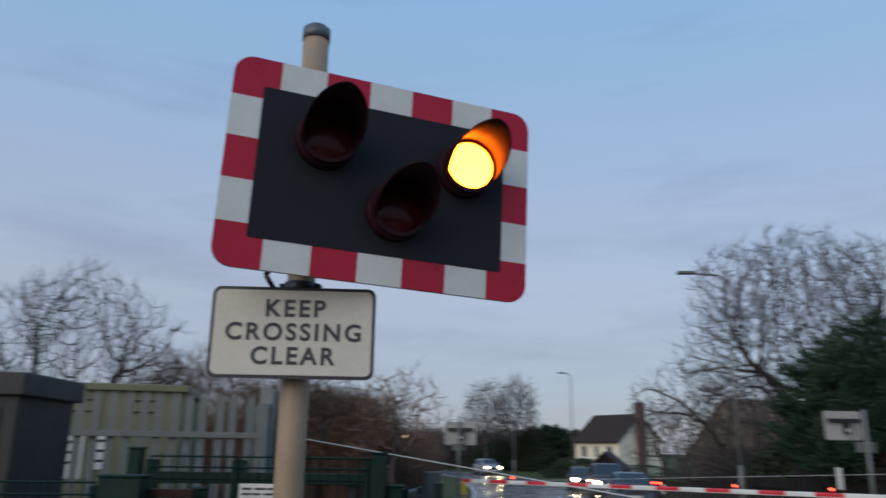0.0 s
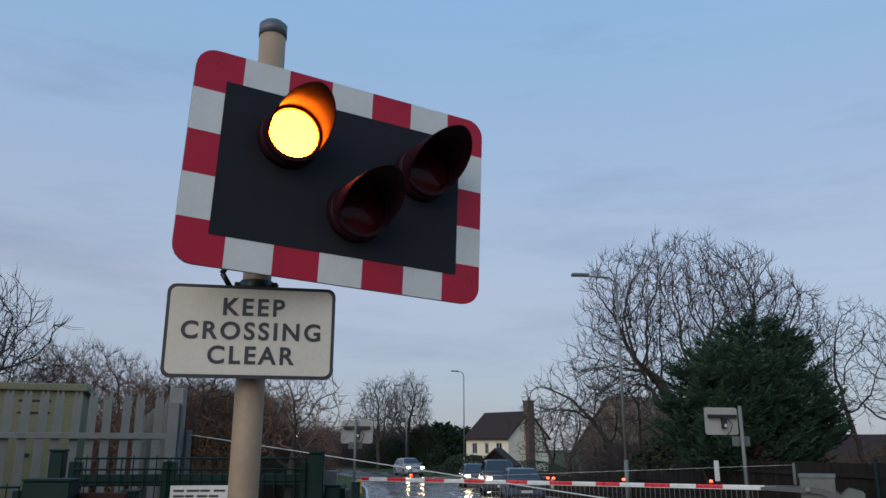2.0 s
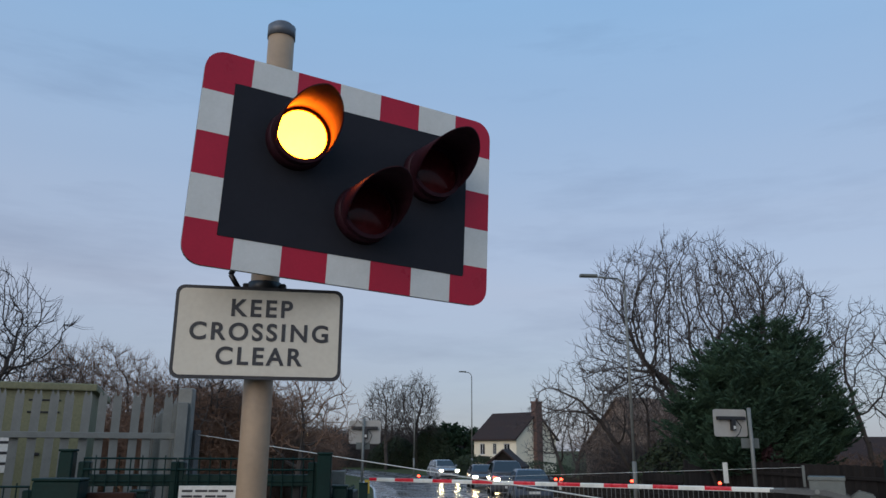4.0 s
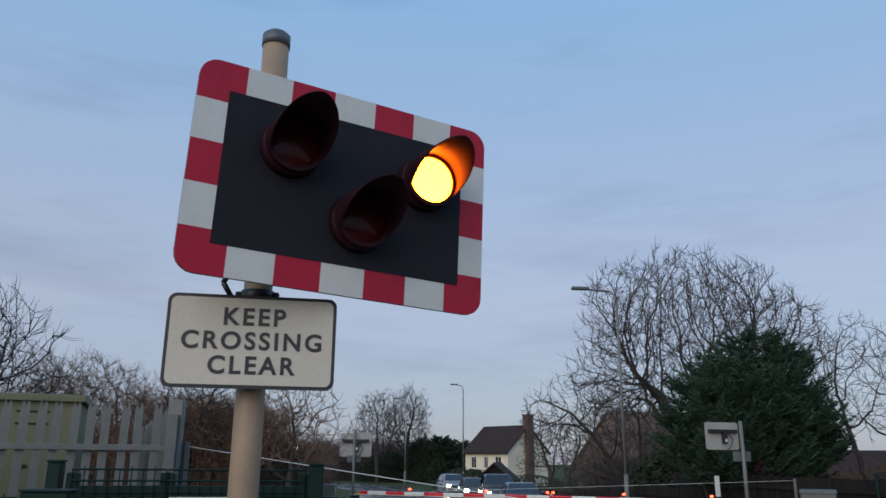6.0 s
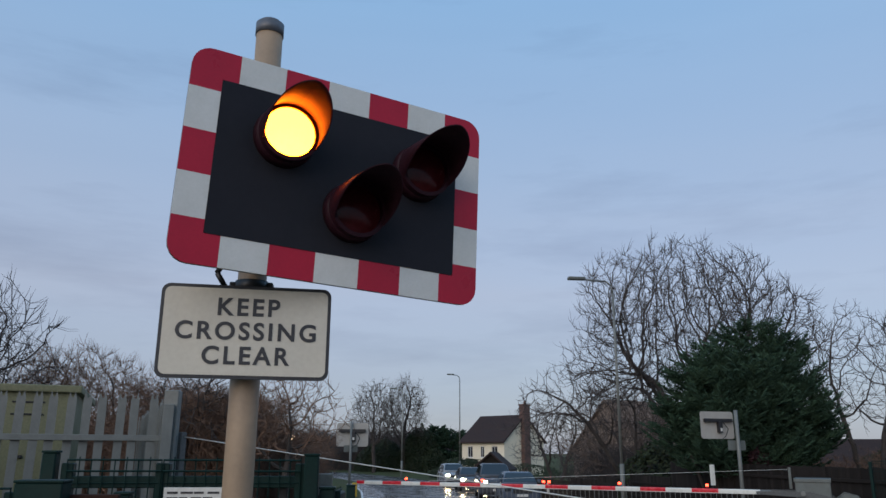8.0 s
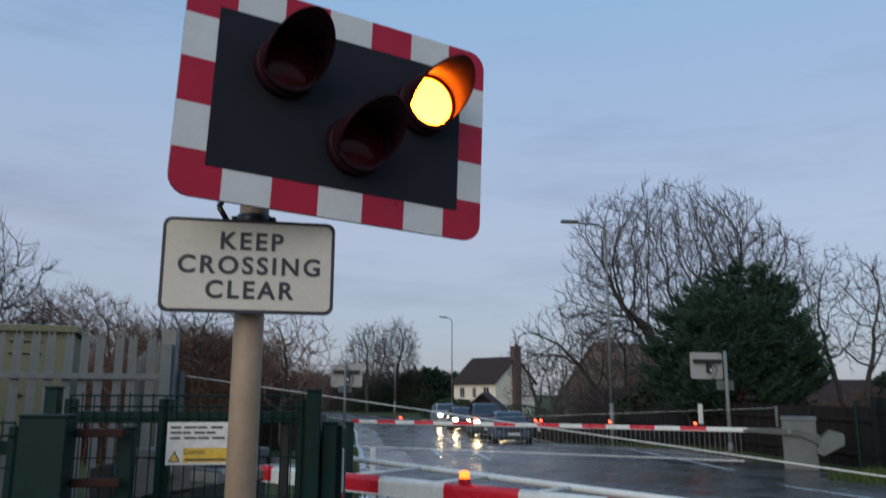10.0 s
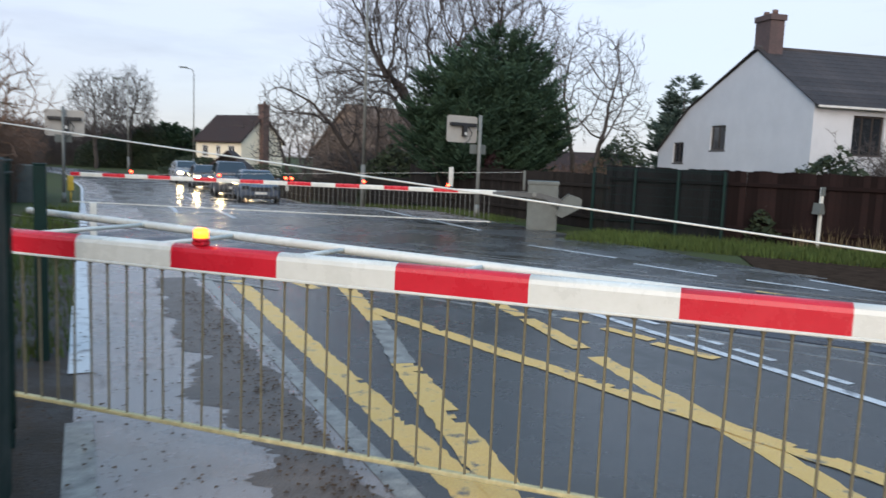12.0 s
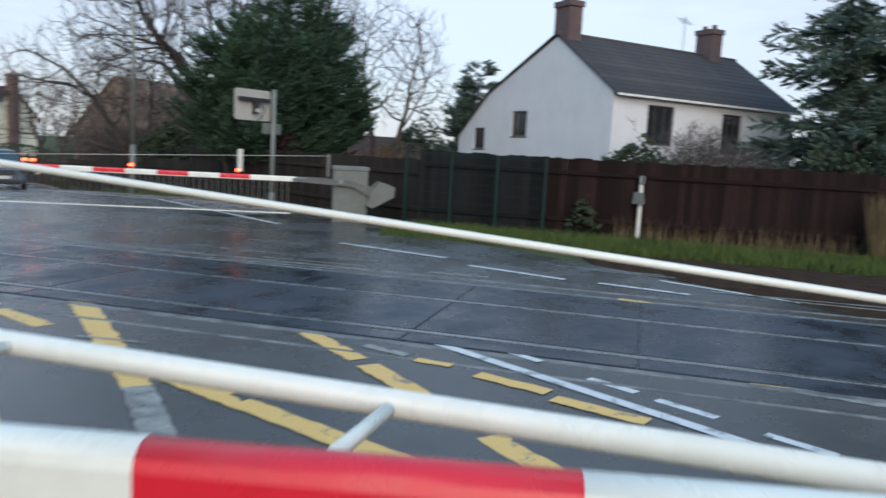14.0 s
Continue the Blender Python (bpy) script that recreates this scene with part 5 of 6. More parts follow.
for x, y, h, seed in ((13.6, 43.5, 5.6, 61), (16.4, 46.0, 6.4, 62), (13.4, 40.0, 4.8, 63), (18.2, 44.5, 5.8, 64), (15.0, 37.5, 4.6, 65)):
    grown_tree("bare_tree", "leafless shrubby tree before the brick bungalow", x, y, (0, 0, h * 0.5), (h * 0.45, h * 0.4, h * 0.48), seed, 1000, 1.4, 0.34, 0.27, 0.5, ((-0.25, 0), (0.25, 0.1)), tip=0.013, sprig=0.55, twig=M_HAZETWIG)
for x, y, h, seed in ((1.4, 94.0, 6.0, 31), (5.2, 98.0, 6.6, 32)):
    grown_tree("bare_tree", "slender leafless birch far down the road", x, y, (0, 0, h), (2.8, 2.5, h * 0.77), seed, 1400, 1.9, 0.42, 0.38, 2.0, tip=0.018, sprig=1.1, rise=0.0, per_tip=4)
grown_tree("bare_tree", "leafless tree with fine fanning twigs beyond the palisade", -11.2, 20.5, (0, 0, 3.7), (3.0, 2.8, 2.7), 41, 2200, 1.3, 0.28, 0.23, 0.9, ((-0.2, 0), (0.2, 0)), tip=0.0085, sprig=0.5)
for x, y, h, seed in ((-8.1, 23.5, 4.9, 51), (-10.0, 25.0, 4.9, 52), (-6.6, 24.5, 4.0, 53)):
    grown_tree("bare_tree", "rounded leafless tree with dense fine twigs beyond the palisade", x, y, (0, 0, h * 0.52), (2.1, 2.0, h * 0.46), seed, 2600, 1.1, 0.23, 0.24, 0.7, ((-0.2, 0), (0.2, 0)), tip=0.0058, sprig=0.40, per_tip=6, twig=M_RTWIG)
grown_tree("bare_tree", "small leafless tree beside the footway", -2.0, 19.5, (0, 0, 2.2), (1.3, 1.2, 1.5), 43, 800, 0.9, 0.22, 0.18, 0.5, tip=0.0075, sprig=0.35, twig=M_RTWIG)
grown_tree("bare_tree", "small leafless tree behind the mesh fence", -4.4, 20.5, (0, 0, 2.6), (1.5, 1.3, 1.7), 44, 900, 0.9, 0.22, 0.18, 0.6, tip=0.0075, sprig=0.35)
conifer("evergreen_tree", "dense dark evergreen tree behind the fence", 11.65, 23.4, ((0.75, 0, 5.7, 1.9), (-0.45, 0.2, 5.3, 1.9), (1.55, -0.2, 5.3, 1.6), (-1.45, -0.1, 4.2, 1.7), (-2.05, 0, 3.2, 1.4), (2.4, 0.2, 3.9, 1.5), (2.75, 0, 2.8, 1.3), (0.2, -1.3, 4.5, 1.9), (-1.0, -1.1, 3.7, 1.7), (1.5, -1.1, 3.5, 1.7), (0.5, 1.2, 4.8, 1.7)), 3, M_NEEDLE, 27, 0.46, 0.42, 0.0, 0.9, 0.42, width=0.075, crowd=13.0, flat=0.4)
conifer("evergreen_tree", "tall dark evergreen with layered drooping boughs beside the white cottage", 27.0, 12.4, ((0, 0, 11.4, 4.5),), 7, M_NEEDLE2, 8.5, 0.62, 0.10, 0.20, 0.8, 0.7, 0.2, 0.075, 0.14, 17.0, 0.8)
conifer("evergreen_tree", "dark evergreen shrub at the foot of the tall evergreen", 24.3, 12.2, ((0, 0, 3.4, 1.5), (1.2, 0.2, 4.2, 1.9), (2.6, -0.6, 3.8, 1.8)), 17, M_NEEDLE2, 22, 0.45, 0.25, 0.05, 0.4, 0.5, width=0.08, crowd=13.0)
conifer("evergreen_tree", "distant evergreen tree beyond the cottage", 31.0, 35.2, ((0, 0, 7.4, 1.9), (0.7, 0.3, 6.3, 1.7), (-0.8, 0, 5.0, 1.6)), 9, M_NEEDLE2, 12, 0.55, 0.2, 0.0, 2.0, 0.45, width=0.09, crowd=12.0)
conifer("evergreen_tree", "dark evergreens far down the road", 9.6, 100.0, ((0, 0, 5.4, 2.6), (-2.6, 0, 4.8, 2.4), (2.4, 0, 5.0, 2.4)), 15, M_NEEDLE, 12, 0.9, 0.2, 0.0, 0.3, 0.5, width=0.14)
bush("red_shrub", "dark maroon shrub above the fence behind the signal", 11.5, 22.0, 0.5, 1.9, 14, M_MAROON, 1600)
bush("evergreen_bush", "dark evergreen bush behind the fence by the cottage", 23.3, 31.2, 2.3, 3.2, 2, M_IVY, 6000)
bush("garden_bush", "ivy covered bush showing above the fence", 18.6, 15.6, 1.3, 1.9, 4, M_IVY, 2500)
bush("garden_bush", "ivy covered bush showing above the fence", 22.0, 12.0, 1.5, 2.0, 5, M_IVY, 2500)
bush("hedge_bush", "dark hedge bush beneath the bare trees", 11.6, 30.5, 1.5, 2.3, 6, M_IVY, 3500)
bush("fence_ivy", "ivy clump at the foot of the fence", 13.15, 13.0, 0.30, 0.7, 8, M_IVY, 130)
thicket("garden_shrubs", "leafless shrubs in front of the white cottage", 19.6, 22.6, 13.4, 16.2, 3.3, 420, 3, M_TWIG)
thicket("thicket", "rusty leafless thicket beyond the palisade", -11.5, -5.6, 18.5, 24, 3.5, 2600, 1, M_RTWIG, top_var=0.4)
thicket("thicket", "rusty leafless shrubs beyond the mesh fence", -5.8, -3.0, 20, 26, 4.3, 2200, 5, M_RTWIG, top_var=0.3)
thicket("thicket", "rusty leafless thicket beside the footway", -5.4, -2.0, 24, 40, 3.6, 2400, 2, M_RTWIG, top_var=0.35)
thicket("thicket", "tangled leafless shrubs behind the roadside fence", 12.0, 19.5, 34, 48, 3.6, 2400, 6, M_TWIG)
thicket("thicket", "dark leafless trees far down the road", -26, -3.5, 62, 95, 6.2, 1800, 7, M_TWIG)
thicket("thicket", "dark leafless trees closing the end of the road", -8, 14, 103, 122, 6.6, 4200, 9, M_TWIG, top_var=0.3)
thicket("thicket", "leafless shrubs beyond the cottage fence", 15.5, 21, 26, 34, 2.6, 1000, 10, M_RTWIG)
bush("far_hedge", "clipped dark hedge before the cream house", 10.0, 76.0, 3.4, 1.7, 12, M_IVY, 7000)
bush("far_evergreens", "dark green evergreens beside the far road", 7.4, 99.0, 3.2, 4.9, 19, M_IVY, 14000)
bush("far_evergreens", "dark bushes under the far birches", 2.6, 101.0, 3.6, 3.6, 20, M_IVY, 12000)
bush("far_hedge", "clipped dark hedge before the cream house", 16.5, 78.0, 4.2, 1.1, 13, M_IVY, 2500)


# ---- houses ----
def window(parent, m, w, h, frame_mat, bars=(1, 1), name="window"):
    """Frame, pane and bars in a recess; faces local -y, centre at the origin."""
    bm = bmesh.new()
    for x0, x1, z0, z1 in ((-w / 2, w / 2, h / 2 - 0.06, h / 2), (-w / 2, w / 2, -h / 2, -h / 2 + 0.06), (-w / 2, -w / 2 + 0.06, -h / 2 + 0.06, h / 2 - 0.06), (w / 2 - 0.06, w / 2, -h / 2 + 0.06, h / 2 - 0.06)):
        box(bm, (x0, -0.03, z0), (x1, 0.03, z1), 0.005)
    fr = part(name, bm, frame_mat, parent, "", m)
    bm = bmesh.new()
    box(bm, (-w / 2 + 0.05, 0.0, -h / 2 + 0.05), (w / 2 - 0.05, 0.012, h / 2 - 0.05))
    part("pane", bm, M_PANE, fr, "dark glass pane")
    for k in range(bars[0]):
        x = -w / 2 + w * (k + 1) / (bars[0] + 1)
        bm = bmesh.new()
        box(bm, (x - 0.025, -0.02, -h / 2 + 0.06), (x + 0.025, -0.001, h / 2 - 0.06))
        part("glazing_bar", bm, frame_mat, fr)
    bm = bmesh.new()
    box(bm, (-w / 2 - 0.06, -0.09, -h / 2 - 0.06), (w / 2 + 0.06, 0.0, -h / 2 - 0.005), 0.006)
    part("sill", bm, frame_mat, fr)
    return fr


def wall_with_holes(outline_z, x0, x1, holes, thick, m, parent, material, name, label):
    """A wall in the local xz plane whose top is outline_z(x); holes go through it."""
    xs = sorted({x0, x1, *[v for h in holes for v in (h[0], h[1])], *[v for v in outline_z[0] if x0 < v < x1]})
    top = lambda x: np.interp(x, outline_z[0], outline_z[1])
    bm = bmesh.new()
    for a, b in zip(xs, xs[1:]):
        mid = (a + b) / 2
        cuts = sorted([(h[2], h[3]) for h in holes if h[0] <= mid <= h[1]])
        z = -0.3
        for c0, c1 in cuts + [(None, None)]:
            za, zb = (c0, c0) if c0 is not None else (top(a), top(b))
            prism(bm, [(a, z), (b, z), (b, zb), (a, za)], 0, thick)
            if c0 is None:
                break
            z = c1
    bmesh.ops.remove_doubles(bm, verts=bm.verts, dist=0.0005)
    return part(name, bm, material, parent, label, m)


def cottage():
    """White rendered cottage; local x along the ridge, y across the gable from the front eave."""
    top = thing("white_cottage", "white rendered cottage with slate roof and two brick chimneys", "house", Matrix.Translation((20.9, 18.3, 0)) @ Matrix.Rotation(math.atan2(-0.21, 0.978), 4, "Z"))
    L = 8.6
    prof = ([0, 3.15, 7.35, 9.65], [3.80, 5.82, 4.05, 2.42])
    holes = [(4.70, 5.68, 2.36, 3.30), (7.60, 8.40, 1.85, 2.70)]
    # gable wall: its local x runs back across the gable
    g = Matrix(((0, 1, 0, 0), (1, 0, 0, 0), (0, 0, 1, 0), (0, 0, 0, 1)))
    wall_with_holes(prof, 0, 9.65, holes, 0.25, g, top, M_RENDER, "gable_wall", "white painted gable wall")
    for h0, h1, z0, z1 in holes:
        window(top, Matrix.Translation((0.08, (h0 + h1) / 2, (z0 + z1) / 2)) @ Matrix.Rotation(radians(-90), 4, "Z"), h1 - h0, z1 - z0, M_FRAME)
    fh = [(1.50, 2.70, 2.20, 3.50), (5.0, 6.0, 2.05, 3.45)]
    wall_with_holes(([0, L], [3.80, 3.80]), 0.251, L, fh, 0.25, Matrix.Identity(4), top, M_RENDER, "front_wall", "white painted front wall")
    for h0, h1, z0, z1 in fh:
        window(top, pose((h0 + h1) / 2, 0.10, (z0 + z1) / 2), h1 - h0, z1 - z0, M_FRAME, (2, 1))
    bm = bmesh.new()
    box(bm, (L, 0, -0.3), (L + 0.25, 9.6, 3.0))
    box(bm, (0.25, 9.4, -0.3), (L, 9.65, 2.4))
    part("back_wall", bm, M_RENDER, top)
    # roof: courses of slate on each slope
    def slope(y0, z0, y1, z1, rows):
        a, b = Vector((0, y0, z0)), Vector((0, y1, z1))
        d = (b - a) / rows
        ln = d.length
        ang = math.atan2(d.z, d.y)
        bm = bmesh.new()
        box(bm, (-0.10, 0, 0), (L + 0.35, ln * 1.12, 0.035), 0.006)
        me = bpy.data.meshes.new("slate_course")
        bm.to_mesh(me)
        bm.free()
        me.materials.append(M_SLATE)
        for r in range(rows):
            p = a + d * r
            share("slate_course", me, top, Matrix.Translation((0, p.y, p.z + 0.02)) @ Matrix.Rotation(ang + radians(-1.3), 4, "X"))
    slope(-0.22, 3.70, 3.17, 5.92, 13)
    slope(3.13 + 6.6, 2.32, 7.33, 4.12, 8)
    slope(7.33, 4.10, 3.13, 5.92, 14)
    bm = bmesh.new()
    rod(bm, (-0.12, 3.15, 5.93), (L + 0.36, 3.15, 5.93), 0.09, n=10)
    part("ridge", bm, M_SLATE, top)
    bm = bmesh.new()
    box(bm, (-0.03, -0.26, 3.67), (L + 0.2, -0.20, 3.745), 0.01)
    part("gutter", bm, M_PVC, top, "white gutter")
    for x, h in ((0.42, 7.05), (L - 1.2, 6.95)):
        bm = bmesh.new()
        box(bm, (x - 0.28, 2.74, 5.0), (x + 0.28, 3.58, h - 0.2), 0.01)
        box(bm, (x - 0.33, 2.69, h - 0.2), (x + 0.33, 3.63, h), 0.015)
        ch = part("chimney", bm, M_STACK, top, "weathered sooty brick chimney")
        for y in (2.95, 3.42):
            bm = bmesh.new()
            rod(bm, (x, y, h), (x, y, h + 0.18), 0.11, 0.09, n=12)
            part("chimney_pot", bm, M_BRICK, ch)
    bm = bmesh.new()
    rod(bm, (L - 2.6, 3.15, 5.9), (L - 2.6, 3.15, 7.3), 0.015, n=6)
    for k in range(5):
        rod(bm, (L - 2.9, 3.0 + 0.08 * k, 7.0 + 0.06 * k), (L - 2.3, 3.0 + 0.08 * k, 7.0 + 0.06 * k), 0.008, n=4)
    part("aerial", bm, M_GALV, top, "thin roof aerial")


cottage()


def simple_house(name, label, x, y, yaw, w, d, eave, ridge, wall_m, roof_m, chimney_at=None, zdrop=0.0, wins=()):
    """Ridge along local x; gables at both ends."""
    top = thing(name, label, "house", pose(x, y, gz(y) - zdrop, 0, 0, yaw))
    for k, gx in enumerate((0.0, w - 0.2)):
        bm = bmesh.new()
        prism(bm, [(0, -0.3), (d, -0.3), (d, eave), (d / 2, ridge), (0, eave)], 0, 0.2, Matrix(((0, 1, 0, gx), (1, 0, 0, 0), (0, 0, 1, 0), (0, 0, 0, 1))))
        part("gable_wall", bm, wall_m, top)
    wall_with_holes(([0, w], [eave, eave]), 0.2, w - 0.2, list(wins), 0.2, Matrix.Identity(4), top, wall_m, "front_wall", "")
    for h in wins:
        window(top, pose((h[0] + h[1]) / 2, 0.08, (h[2] + h[3]) / 2), h[1] - h[0], h[3] - h[2], M_PVC)
    bm = bmesh.new()
    box(bm, (0.2, d - 0.2, -0.3), (w - 0.2, d, eave))
    part("back_wall", bm, wall_m, top)
    for sgn in (0, 1):
        bm = bmesh.new()
        y0, y1 = (-0.35, d / 2) if sgn == 0 else (d + 0.35, d / 2)
        z0 = eave - 0.35 * (ridge - eave) / (d / 2)
        vs = [bm.verts.new(v) for v in ((-0.25, y0, z0), (w + 0.25, y0, z0), (w + 0.25, y1, ridge), (-0.25, y1, ridge))]
        f = bm.faces.new(vs)
        r = bmesh.ops.extrude_face_region(bm, geom=[f])
        for v in r["geom"]:
            if isinstance(v, bmesh.types.BMVert):
                v.co.z += 0.16
        bmesh.ops.recalc_face_normals(bm, faces=bm.faces)
        part("roof", bm, roof_m, top, "tiled roof slope")
    if chimney_at is not None:
        bm = bmesh.new()
        cx = chimney_at
        box(bm, (cx - 0.45, d / 2 - 0.5, -0.2), (cx + 0.3, d / 2 + 0.5, ridge + 1.1), 0.02)
        box(bm, (cx - 0.5, d / 2 - 0.55, ridge + 1.1), (cx + 0.35, d / 2 + 0.55, ridge + 1.3), 0.02)
        ch = part("chimney", bm, M_BRICK, top, "tall red-brown brick chimney")
        bm = bmesh.new()
        rod(bm, (cx, d / 2, ridge + 1.3), (cx, d / 2, ridge + 1.65), 0.15, n=10)
        part("chimney_pot", bm, M_BRICK, ch)
    return top


simple_house("cream_house", "cream rendered house with a brown tiled roof", 11.3, 88.7, -53, 6.5, 6.6, 6.3, 9.0, M_CREAM, M_BROWNROOF, 6.7, 2.65, [(0.9, 1.7, 4.5, 5.7), (2.9, 3.5, 4.5, 5.7), (4.6, 5.5, 4.5, 5.7)])
simple_house("brick_bungalow", "low brick house with a red-brown roof behind bare trees", 19.7, 53.0, 24, 7.5, 8.0, 3.0, 6.6, M_TAN, M_THATCH, None, 0.45, [(1.2, 2.2, 1.0, 2.0), (5.5, 6.7, 1.0, 2.0)])
simple_house("far_house", "far brick house with white windows at the road end", 0.0, 112.0, -8, 8.0, 6.0, 3.0, 4.8, M_BRICK, M_BROWNROOF, None, 0.6, [(1.0, 2.0, 1.2, 2.4), (3.0, 4.0, 1.2, 2.4), (5.6, 6.8, 1.2, 2.4)])
simple_house("far_house", "small brick house beyond the leafless garden trees", 28.2, 47.0, -30, 7.0, 6.0, 2.4, 4.4, M_BRICK, M_BROWNROOF, None, 1.2, [(1.0, 2.0, 0.9, 1.9), (4.4, 5.4, 0.9, 1.9)])


simple_house("garden_shed", "small dark shed with a brown roof before the cream house", 11.7, 63.5, 68, 2.4, 2.6, 1.3, 2.4, M_FENCE2, M_BROWNROOF, None, 0.1)


# ---- street lamps ----
def street_lamp(x, y, h, arm, lit=False, label="tall grey street lamp with a curved arm"):
    top = thing("street_lamp", label, "street lamp", pose(x, y, gz(y)))
    bm = bmesh.new()
    rod(bm, (0, 0, 0), (0, 0, 1.6), 0.09, 0.085, n=12)
    rod(bm, (0, 0, 1.6), (0, 0, h - 0.5), 0.06, 0.045, n=12)
    part("column", bm, M_GALV, top, "grey steel column")
    sg = 1 if arm > 0 else -1
    pts = [Vector((0, 0, h - 0.5)), Vector((sg * 0.06, 0, h - 0.22)), Vector((sg * 0.25, 0, h - 0.05)), Vector((arm, 0, h + 0.02))]
    bm = bmesh.new()
    for a, b in zip(pts, pts[1:]):
        rod(bm, a, b, 0.035, n=8)
    part("arm", bm, M_GALV, top)
    bm = bmesh.new()
    box(bm, (arm - 0.35, -0.13, h - 0.02), (arm + 0.35, 0.13, h + 0.10), 0.04)
    part("lantern", bm, M_LAMPHEAD if lit else M_GREY, top, "flat lantern head")
    return top


street_lamp(9.55, 28.6, 8.65, -1.45)
street_lamp(9.2, 74.2, 9.7, -0.9)
street_lamp(3.7, 74.6, 8.3, -0.9)
street_lamp(-4.1, 59.6, 4.9, -0.4)
lamp_post = thing("lamp_post", "small lit lantern on a dark post", "street lamp", pose(-5.3, 59.6, gz(59)))
bm = bmesh.new()
rod(bm, (0, 0, 0), (0, 0, 3.3), 0.05, n=8)
part("column", bm, M_DARK, lamp_post)
bm = bmesh.new()
bmesh.ops.create_icosphere(bm, subdivisions=2, radius=0.16, matrix=Matrix.Translation((0, 0, 3.4)))
part("lantern", bm, M_LAMPHEAD, lamp_post, "glowing warm lantern")


# ---- cars ----
def loft(bm, sections):
    """Join cross-sections of equal count; the ends are closed."""
    rings = [[bm.verts.new(p) for p in s] for s in sections]
    n = len(rings[0])
    for a, b in zip(rings, rings[1:]):
        for i in range(n):
            f = bm.faces.new((a[i], a[(i + 1) % n], b[(i + 1) % n], b[i]))
            f.smooth = True
    bm.faces.new(rings[0][::-1])
    bm.faces.new(rings[-1])
    bmesh.ops.recalc_face_normals(bm, faces=bm.faces)
    return bm


def body_ring(y, w, z0, z1, r=0.14):
    return [(px * 1.0, y, (z0 + z1) / 2 + pz) for px, pz in round_rect(w, z1 - z0, min(r, (z1 - z0) * 0.45), 3)]


def car(name, label, m, paint, lit, tall=0.0, wide=1.78):
    """Front towards local -y, wheels on z = 0."""
    top = thing(name, label, "car", m, group="waiting cars")
    w, h = wide, 1.44 + tall
    bonnet = 0.92 + tall * 0.55
    bm = bmesh.new()
    loft(bm, [body_ring(y, ww, z0, z1) for y, ww, z0, z1 in ((0.0, w * 0.80, 0.34, 0.62), (0.08, w * 0.93, 0.24, bonnet - 0.22), (0.35, w * 0.99, 0.20, bonnet - 0.08), (1.15, w, 0.20, bonnet), (2.2, w, 0.20, bonnet + 0.03), (3.4, w, 0.20, bonnet + 0.05), (4.1, w * 0.97, 0.22, bonnet), (4.3, w * 0.88, 0.32, bonnet - 0.12))])
    part("body", bm, paint, top)
    bm = bmesh.new()
    loft(bm, [[(x * f, y, z) for x, z in ((-w / 2 * 0.94, bonnet - 0.02), (w / 2 * 0.94, bonnet - 0.02), (w / 2 * tp, zt), (w / 2 * tp * 0.9, zt + 0.05), (-w / 2 * tp * 0.9, zt + 0.05), (-w / 2 * tp, zt))] for y, f, tp, zt in ((0.98, 0.98, 0.93, bonnet), (1.72, 1.0, 0.72, h - 0.06), (2.6, 1.0, 0.72, h - 0.04), (3.6, 1.0, 0.74, h - 0.10), (4.1, 0.97, 0.86, bonnet + 0.08))])
    part("cabin", bm, paint, top)
    # glazing, 8 mm proud
    fz0, fz1 = bonnet + 0.10, h - 0.05
    bm = bmesh.new()
    f0, f1 = 1.10, 1.66
    vs = [bm.verts.new(v) for v in ((-w * 0.42, f0 - 0.03, fz0), (w * 0.42, f0 - 0.03, fz0), (w * 0.335, f1 - 0.03, fz1), (-w * 0.335, f1 - 0.03, fz1))]
    f = bm.faces.new(vs)
    r = bmesh.ops.extrude_face_region(bm, geom=[f])
    for v in r["geom"]:
        if isinstance(v, bmesh.types.BMVert):
            v.co += Vector((0, -0.014, 0.012))
    bmesh.ops.recalc_face_normals(bm, faces=bm.faces)
    part("windscreen", bm, M_PANE, top, "dark reflecting windscreen")
    for sg in (-1, 1):
        bm = bmesh.new()
        vs = [bm.verts.new(v) for v in ((sg * (w * 0.462), 1.45, bonnet + 0.10), (sg * (w * 0.462), 3.55, bonnet + 0.12), (sg * (w * 0.385), 3.3, h - 0.12), (sg * (w * 0.385), 1.85, h - 0.12))]
        f = bm.faces.new(vs)
        r = bmesh.ops.extrude_face_region(bm, geom=[f])
        for v in r["geom"]:
            if isinstance(v, bmesh.types.BMVert):
                v.co += Vector((sg * 0.02, 0, 0.006))
        bmesh.ops.recalc_face_normals(bm, faces=bm.faces)
        part("side_window", bm, M_PANE, top, "dark side window")
        bm = bmesh.new()
        box(bm, (sg * w * 0.49 - 0.02 + (0.0 if sg > 0 else -0.14), 1.32, bonnet + 0.06), (sg * w * 0.49 + 0.02 + (0.14 if sg > 0 else 0.0), 1.45, bonnet + 0.20), 0.03)
        part("door_mirror", bm, paint, top)
        bm = bmesh.new()
        box(bm, (sg * w * 0.37 - 0.17, -0.005, 0.64 + tall * 0.4), (sg * w * 0.37 + 0.17, 0.20, 0.80 + tall * 0.4), 0.03)
        lampo = part("headlight", bm, M_GREY, top, "headlight unit")
        bm = bmesh.new()
        box(bm, (sg * w * 0.37 - 0.14, -0.022, 0.65 + tall * 0.4), (sg * w * 0.37 + 0.14, -0.008, 0.79 + tall * 0.4), 0.004)
        part("headlight_glass", bm, M_HEAD if lit else M_PANE, lampo, "lit white headlight" if lit else "unlit headlight glass")
    bm = bmesh.new()
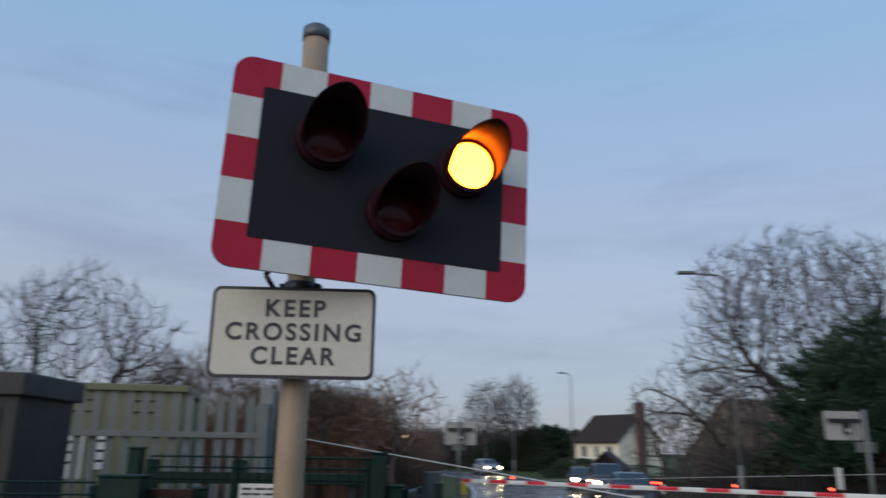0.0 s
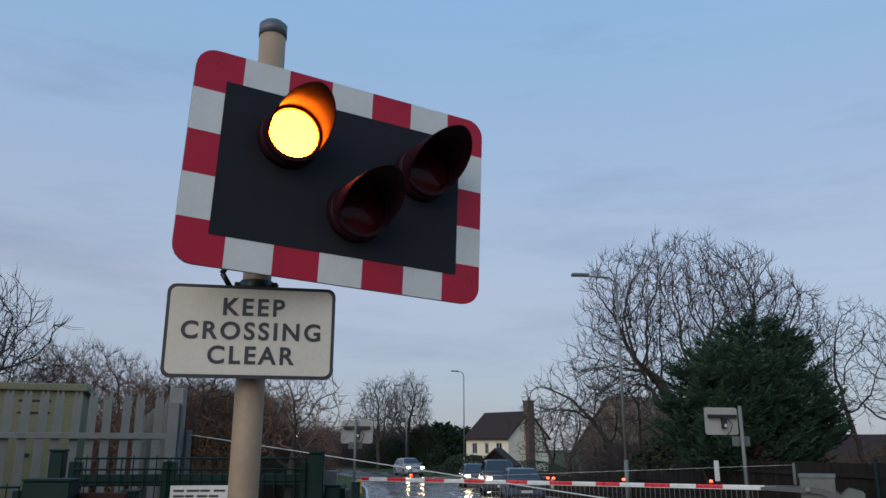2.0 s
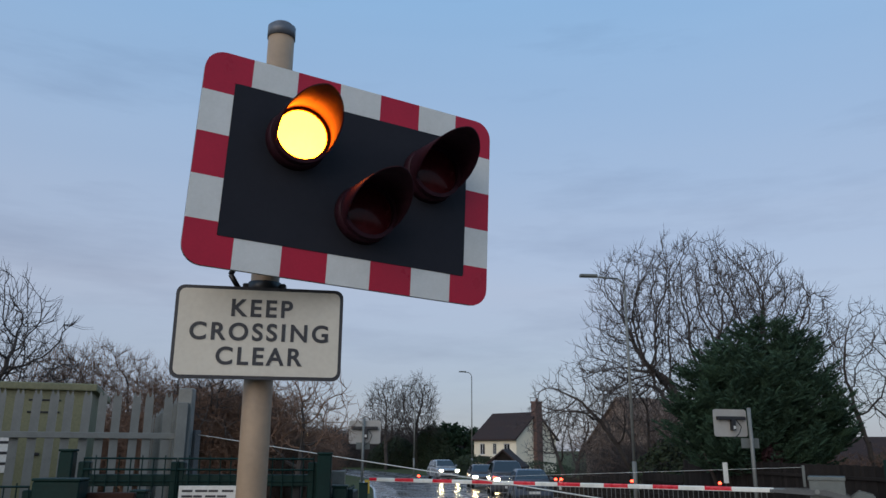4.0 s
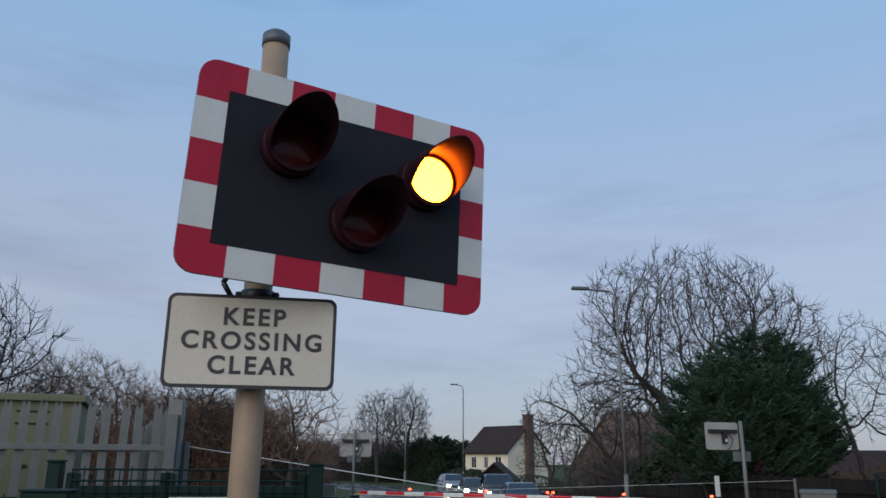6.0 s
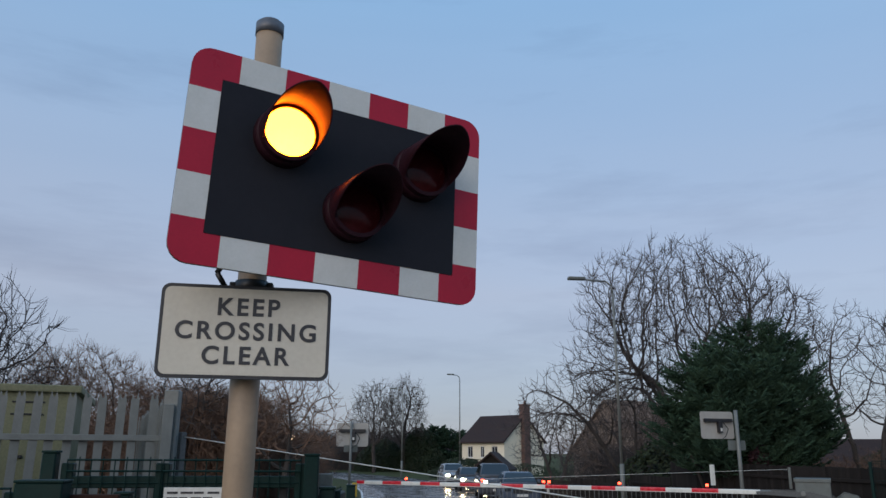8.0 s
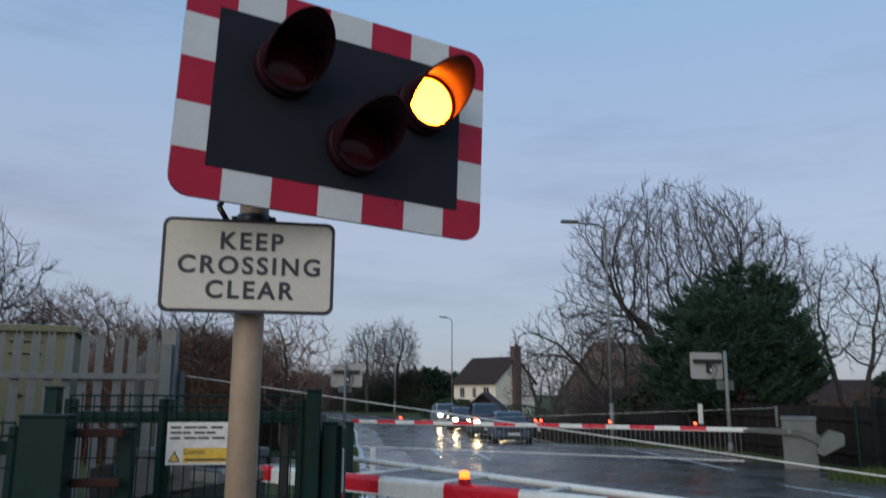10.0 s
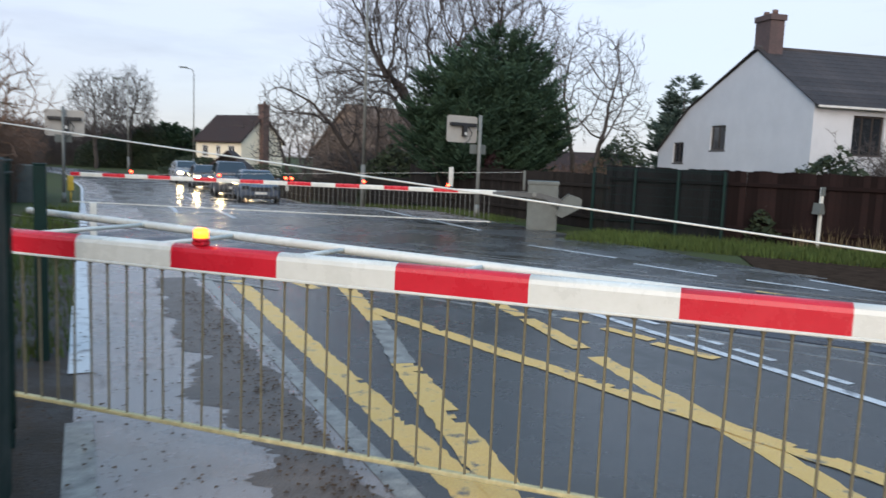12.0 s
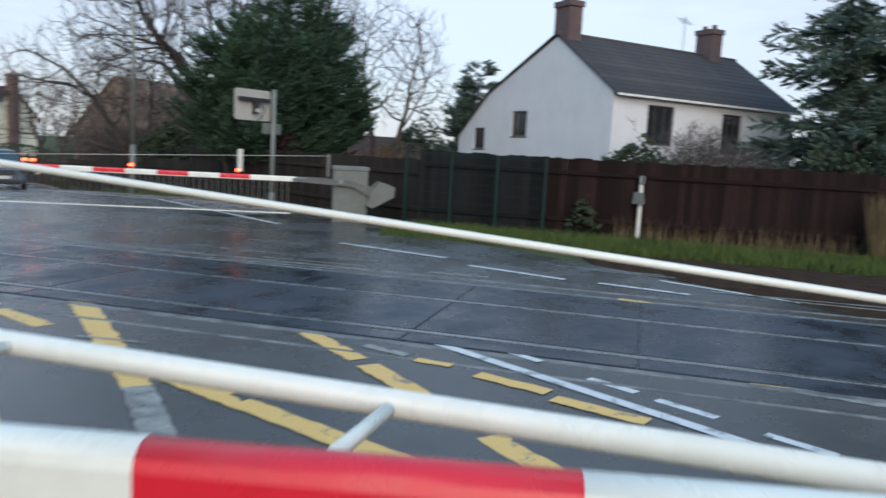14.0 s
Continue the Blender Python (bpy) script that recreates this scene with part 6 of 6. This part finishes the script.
    box(bm, (-w * 0.24, -0.012, 0.56 + tall * 0.3), (w * 0.24, 0.03, 0.74 + tall * 0.3), 0.01)
    part("grille", bm, M_DARK, top, "black grille")
    bm = bmesh.new()
    box(bm, (-0.26, -0.028, 0.42), (0.26, -0.012, 0.53), 0.004)
    part("number_plate", bm, M_WHITE, top, "plain white plate")
    bm = bmesh.new()
    box(bm, (-w * 0.40, 0.0, 0.25), (w * 0.40, 0.06, 0.40), 0.02)
    part("lower_grille", bm, M_DARK, top)
    bm = bmesh.new()
    rod(bm, (-0.11, 0, 0), (0.11, 0, 0), 0.33, n=24)
    tyre_me = bpy.data.meshes.new("tyre")
    bm.to_mesh(tyre_me)
    bm.free()
    tyre_me.materials.append(M_TYRE)
    bm = bmesh.new()
    rod(bm, (-0.115, 0, 0), (0.115, 0, 0), 0.21, n=20)
    rim_me = bpy.data.meshes.new("rim")
    bm.to_mesh(rim_me)
    bm.free()
    rim_me.materials.append(M_ALLOY)
    for x in (-w / 2 + 0.10, w / 2 - 0.10):
        for y in (0.85, 3.45):
            wh = share("wheel", tyre_me, top, pose(x, y, 0.33))
            share("rim", rim_me, wh, Matrix.Identity(4))
    return top


car("car", "dark blue car waiting with its lights off", pose(7.05, 34.9, gz(35.5), 0, 0, -5), M_CARNAVY, False)
car("car", "dark grey off-road car waiting with headlights on", pose(7.10, 41.6, gz(42), 0, 0, -4), M_CARGREY, True, 0.36, 1.9)
car("car", "grey car waiting with headlights on", pose(6.95, 49.6, gz(50), 0, 0, -2), M_CARGREY, True, 0.0)
MOVER = car("car", "silver car rolling up to the queue with headlights on", pose(1.2, 65.0, gz(65), 0, 0, 14), M_CARSILVER, True, 0.12)


# ---- what moves ----
def motions():
    rows = [(0.0, 1.9, 79.5, 17), (0.8, 3.0, 75.5, 16), (1.5, 3.8, 72.2, 15), (3.0, 5.2, 66.2, 12), (4.5, 6.2, 61.2, 8), (5.8, 6.7, 58.5, 5), (6.5, 6.8, 57.8, 3), (8.0, 6.85, 57.6, 2), (14.0, 6.85, 57.6, 2)]
    walk(MOVER, [(t, pose(x, y, gz(y), 0, 0, a)) for t, x, y, a in rows])
    # the two upper lamps flash in turn: an added glowing insert comes forward through the lens ring as the lit state,
    # then draws back
    out, back = Matrix.Translation((0, -0.077, 0)), Matrix.Translation((0, -0.034, 0))
    lit = [(0.31 + 0.84 * k, 0.31 + 0.84 * k + 0.41) for k in range(-1, 18)]
    step = 1 / 30
    for key, spans in (("left", lit), ("right", [(b, a2) for (a, b), (a2, b2) in zip(lit, lit[1:])])):
        on_at = lambda t: any(a <= t < b for a, b in spans)
        keys = [(0.0, out if on_at(0.0) else back)]
        for a, b in spans:
            for t, before, after in ((a, back, out), (b, out, back)):
                f0 = round(t * 30) / 30
                if step < f0 < 14.0 - step:
                    keys += [(f0 - step, before), (f0, after)]
        keys.append((14.0, out if on_at(14.0) else back))
        walk(GLOWS[key], keys)


motions()
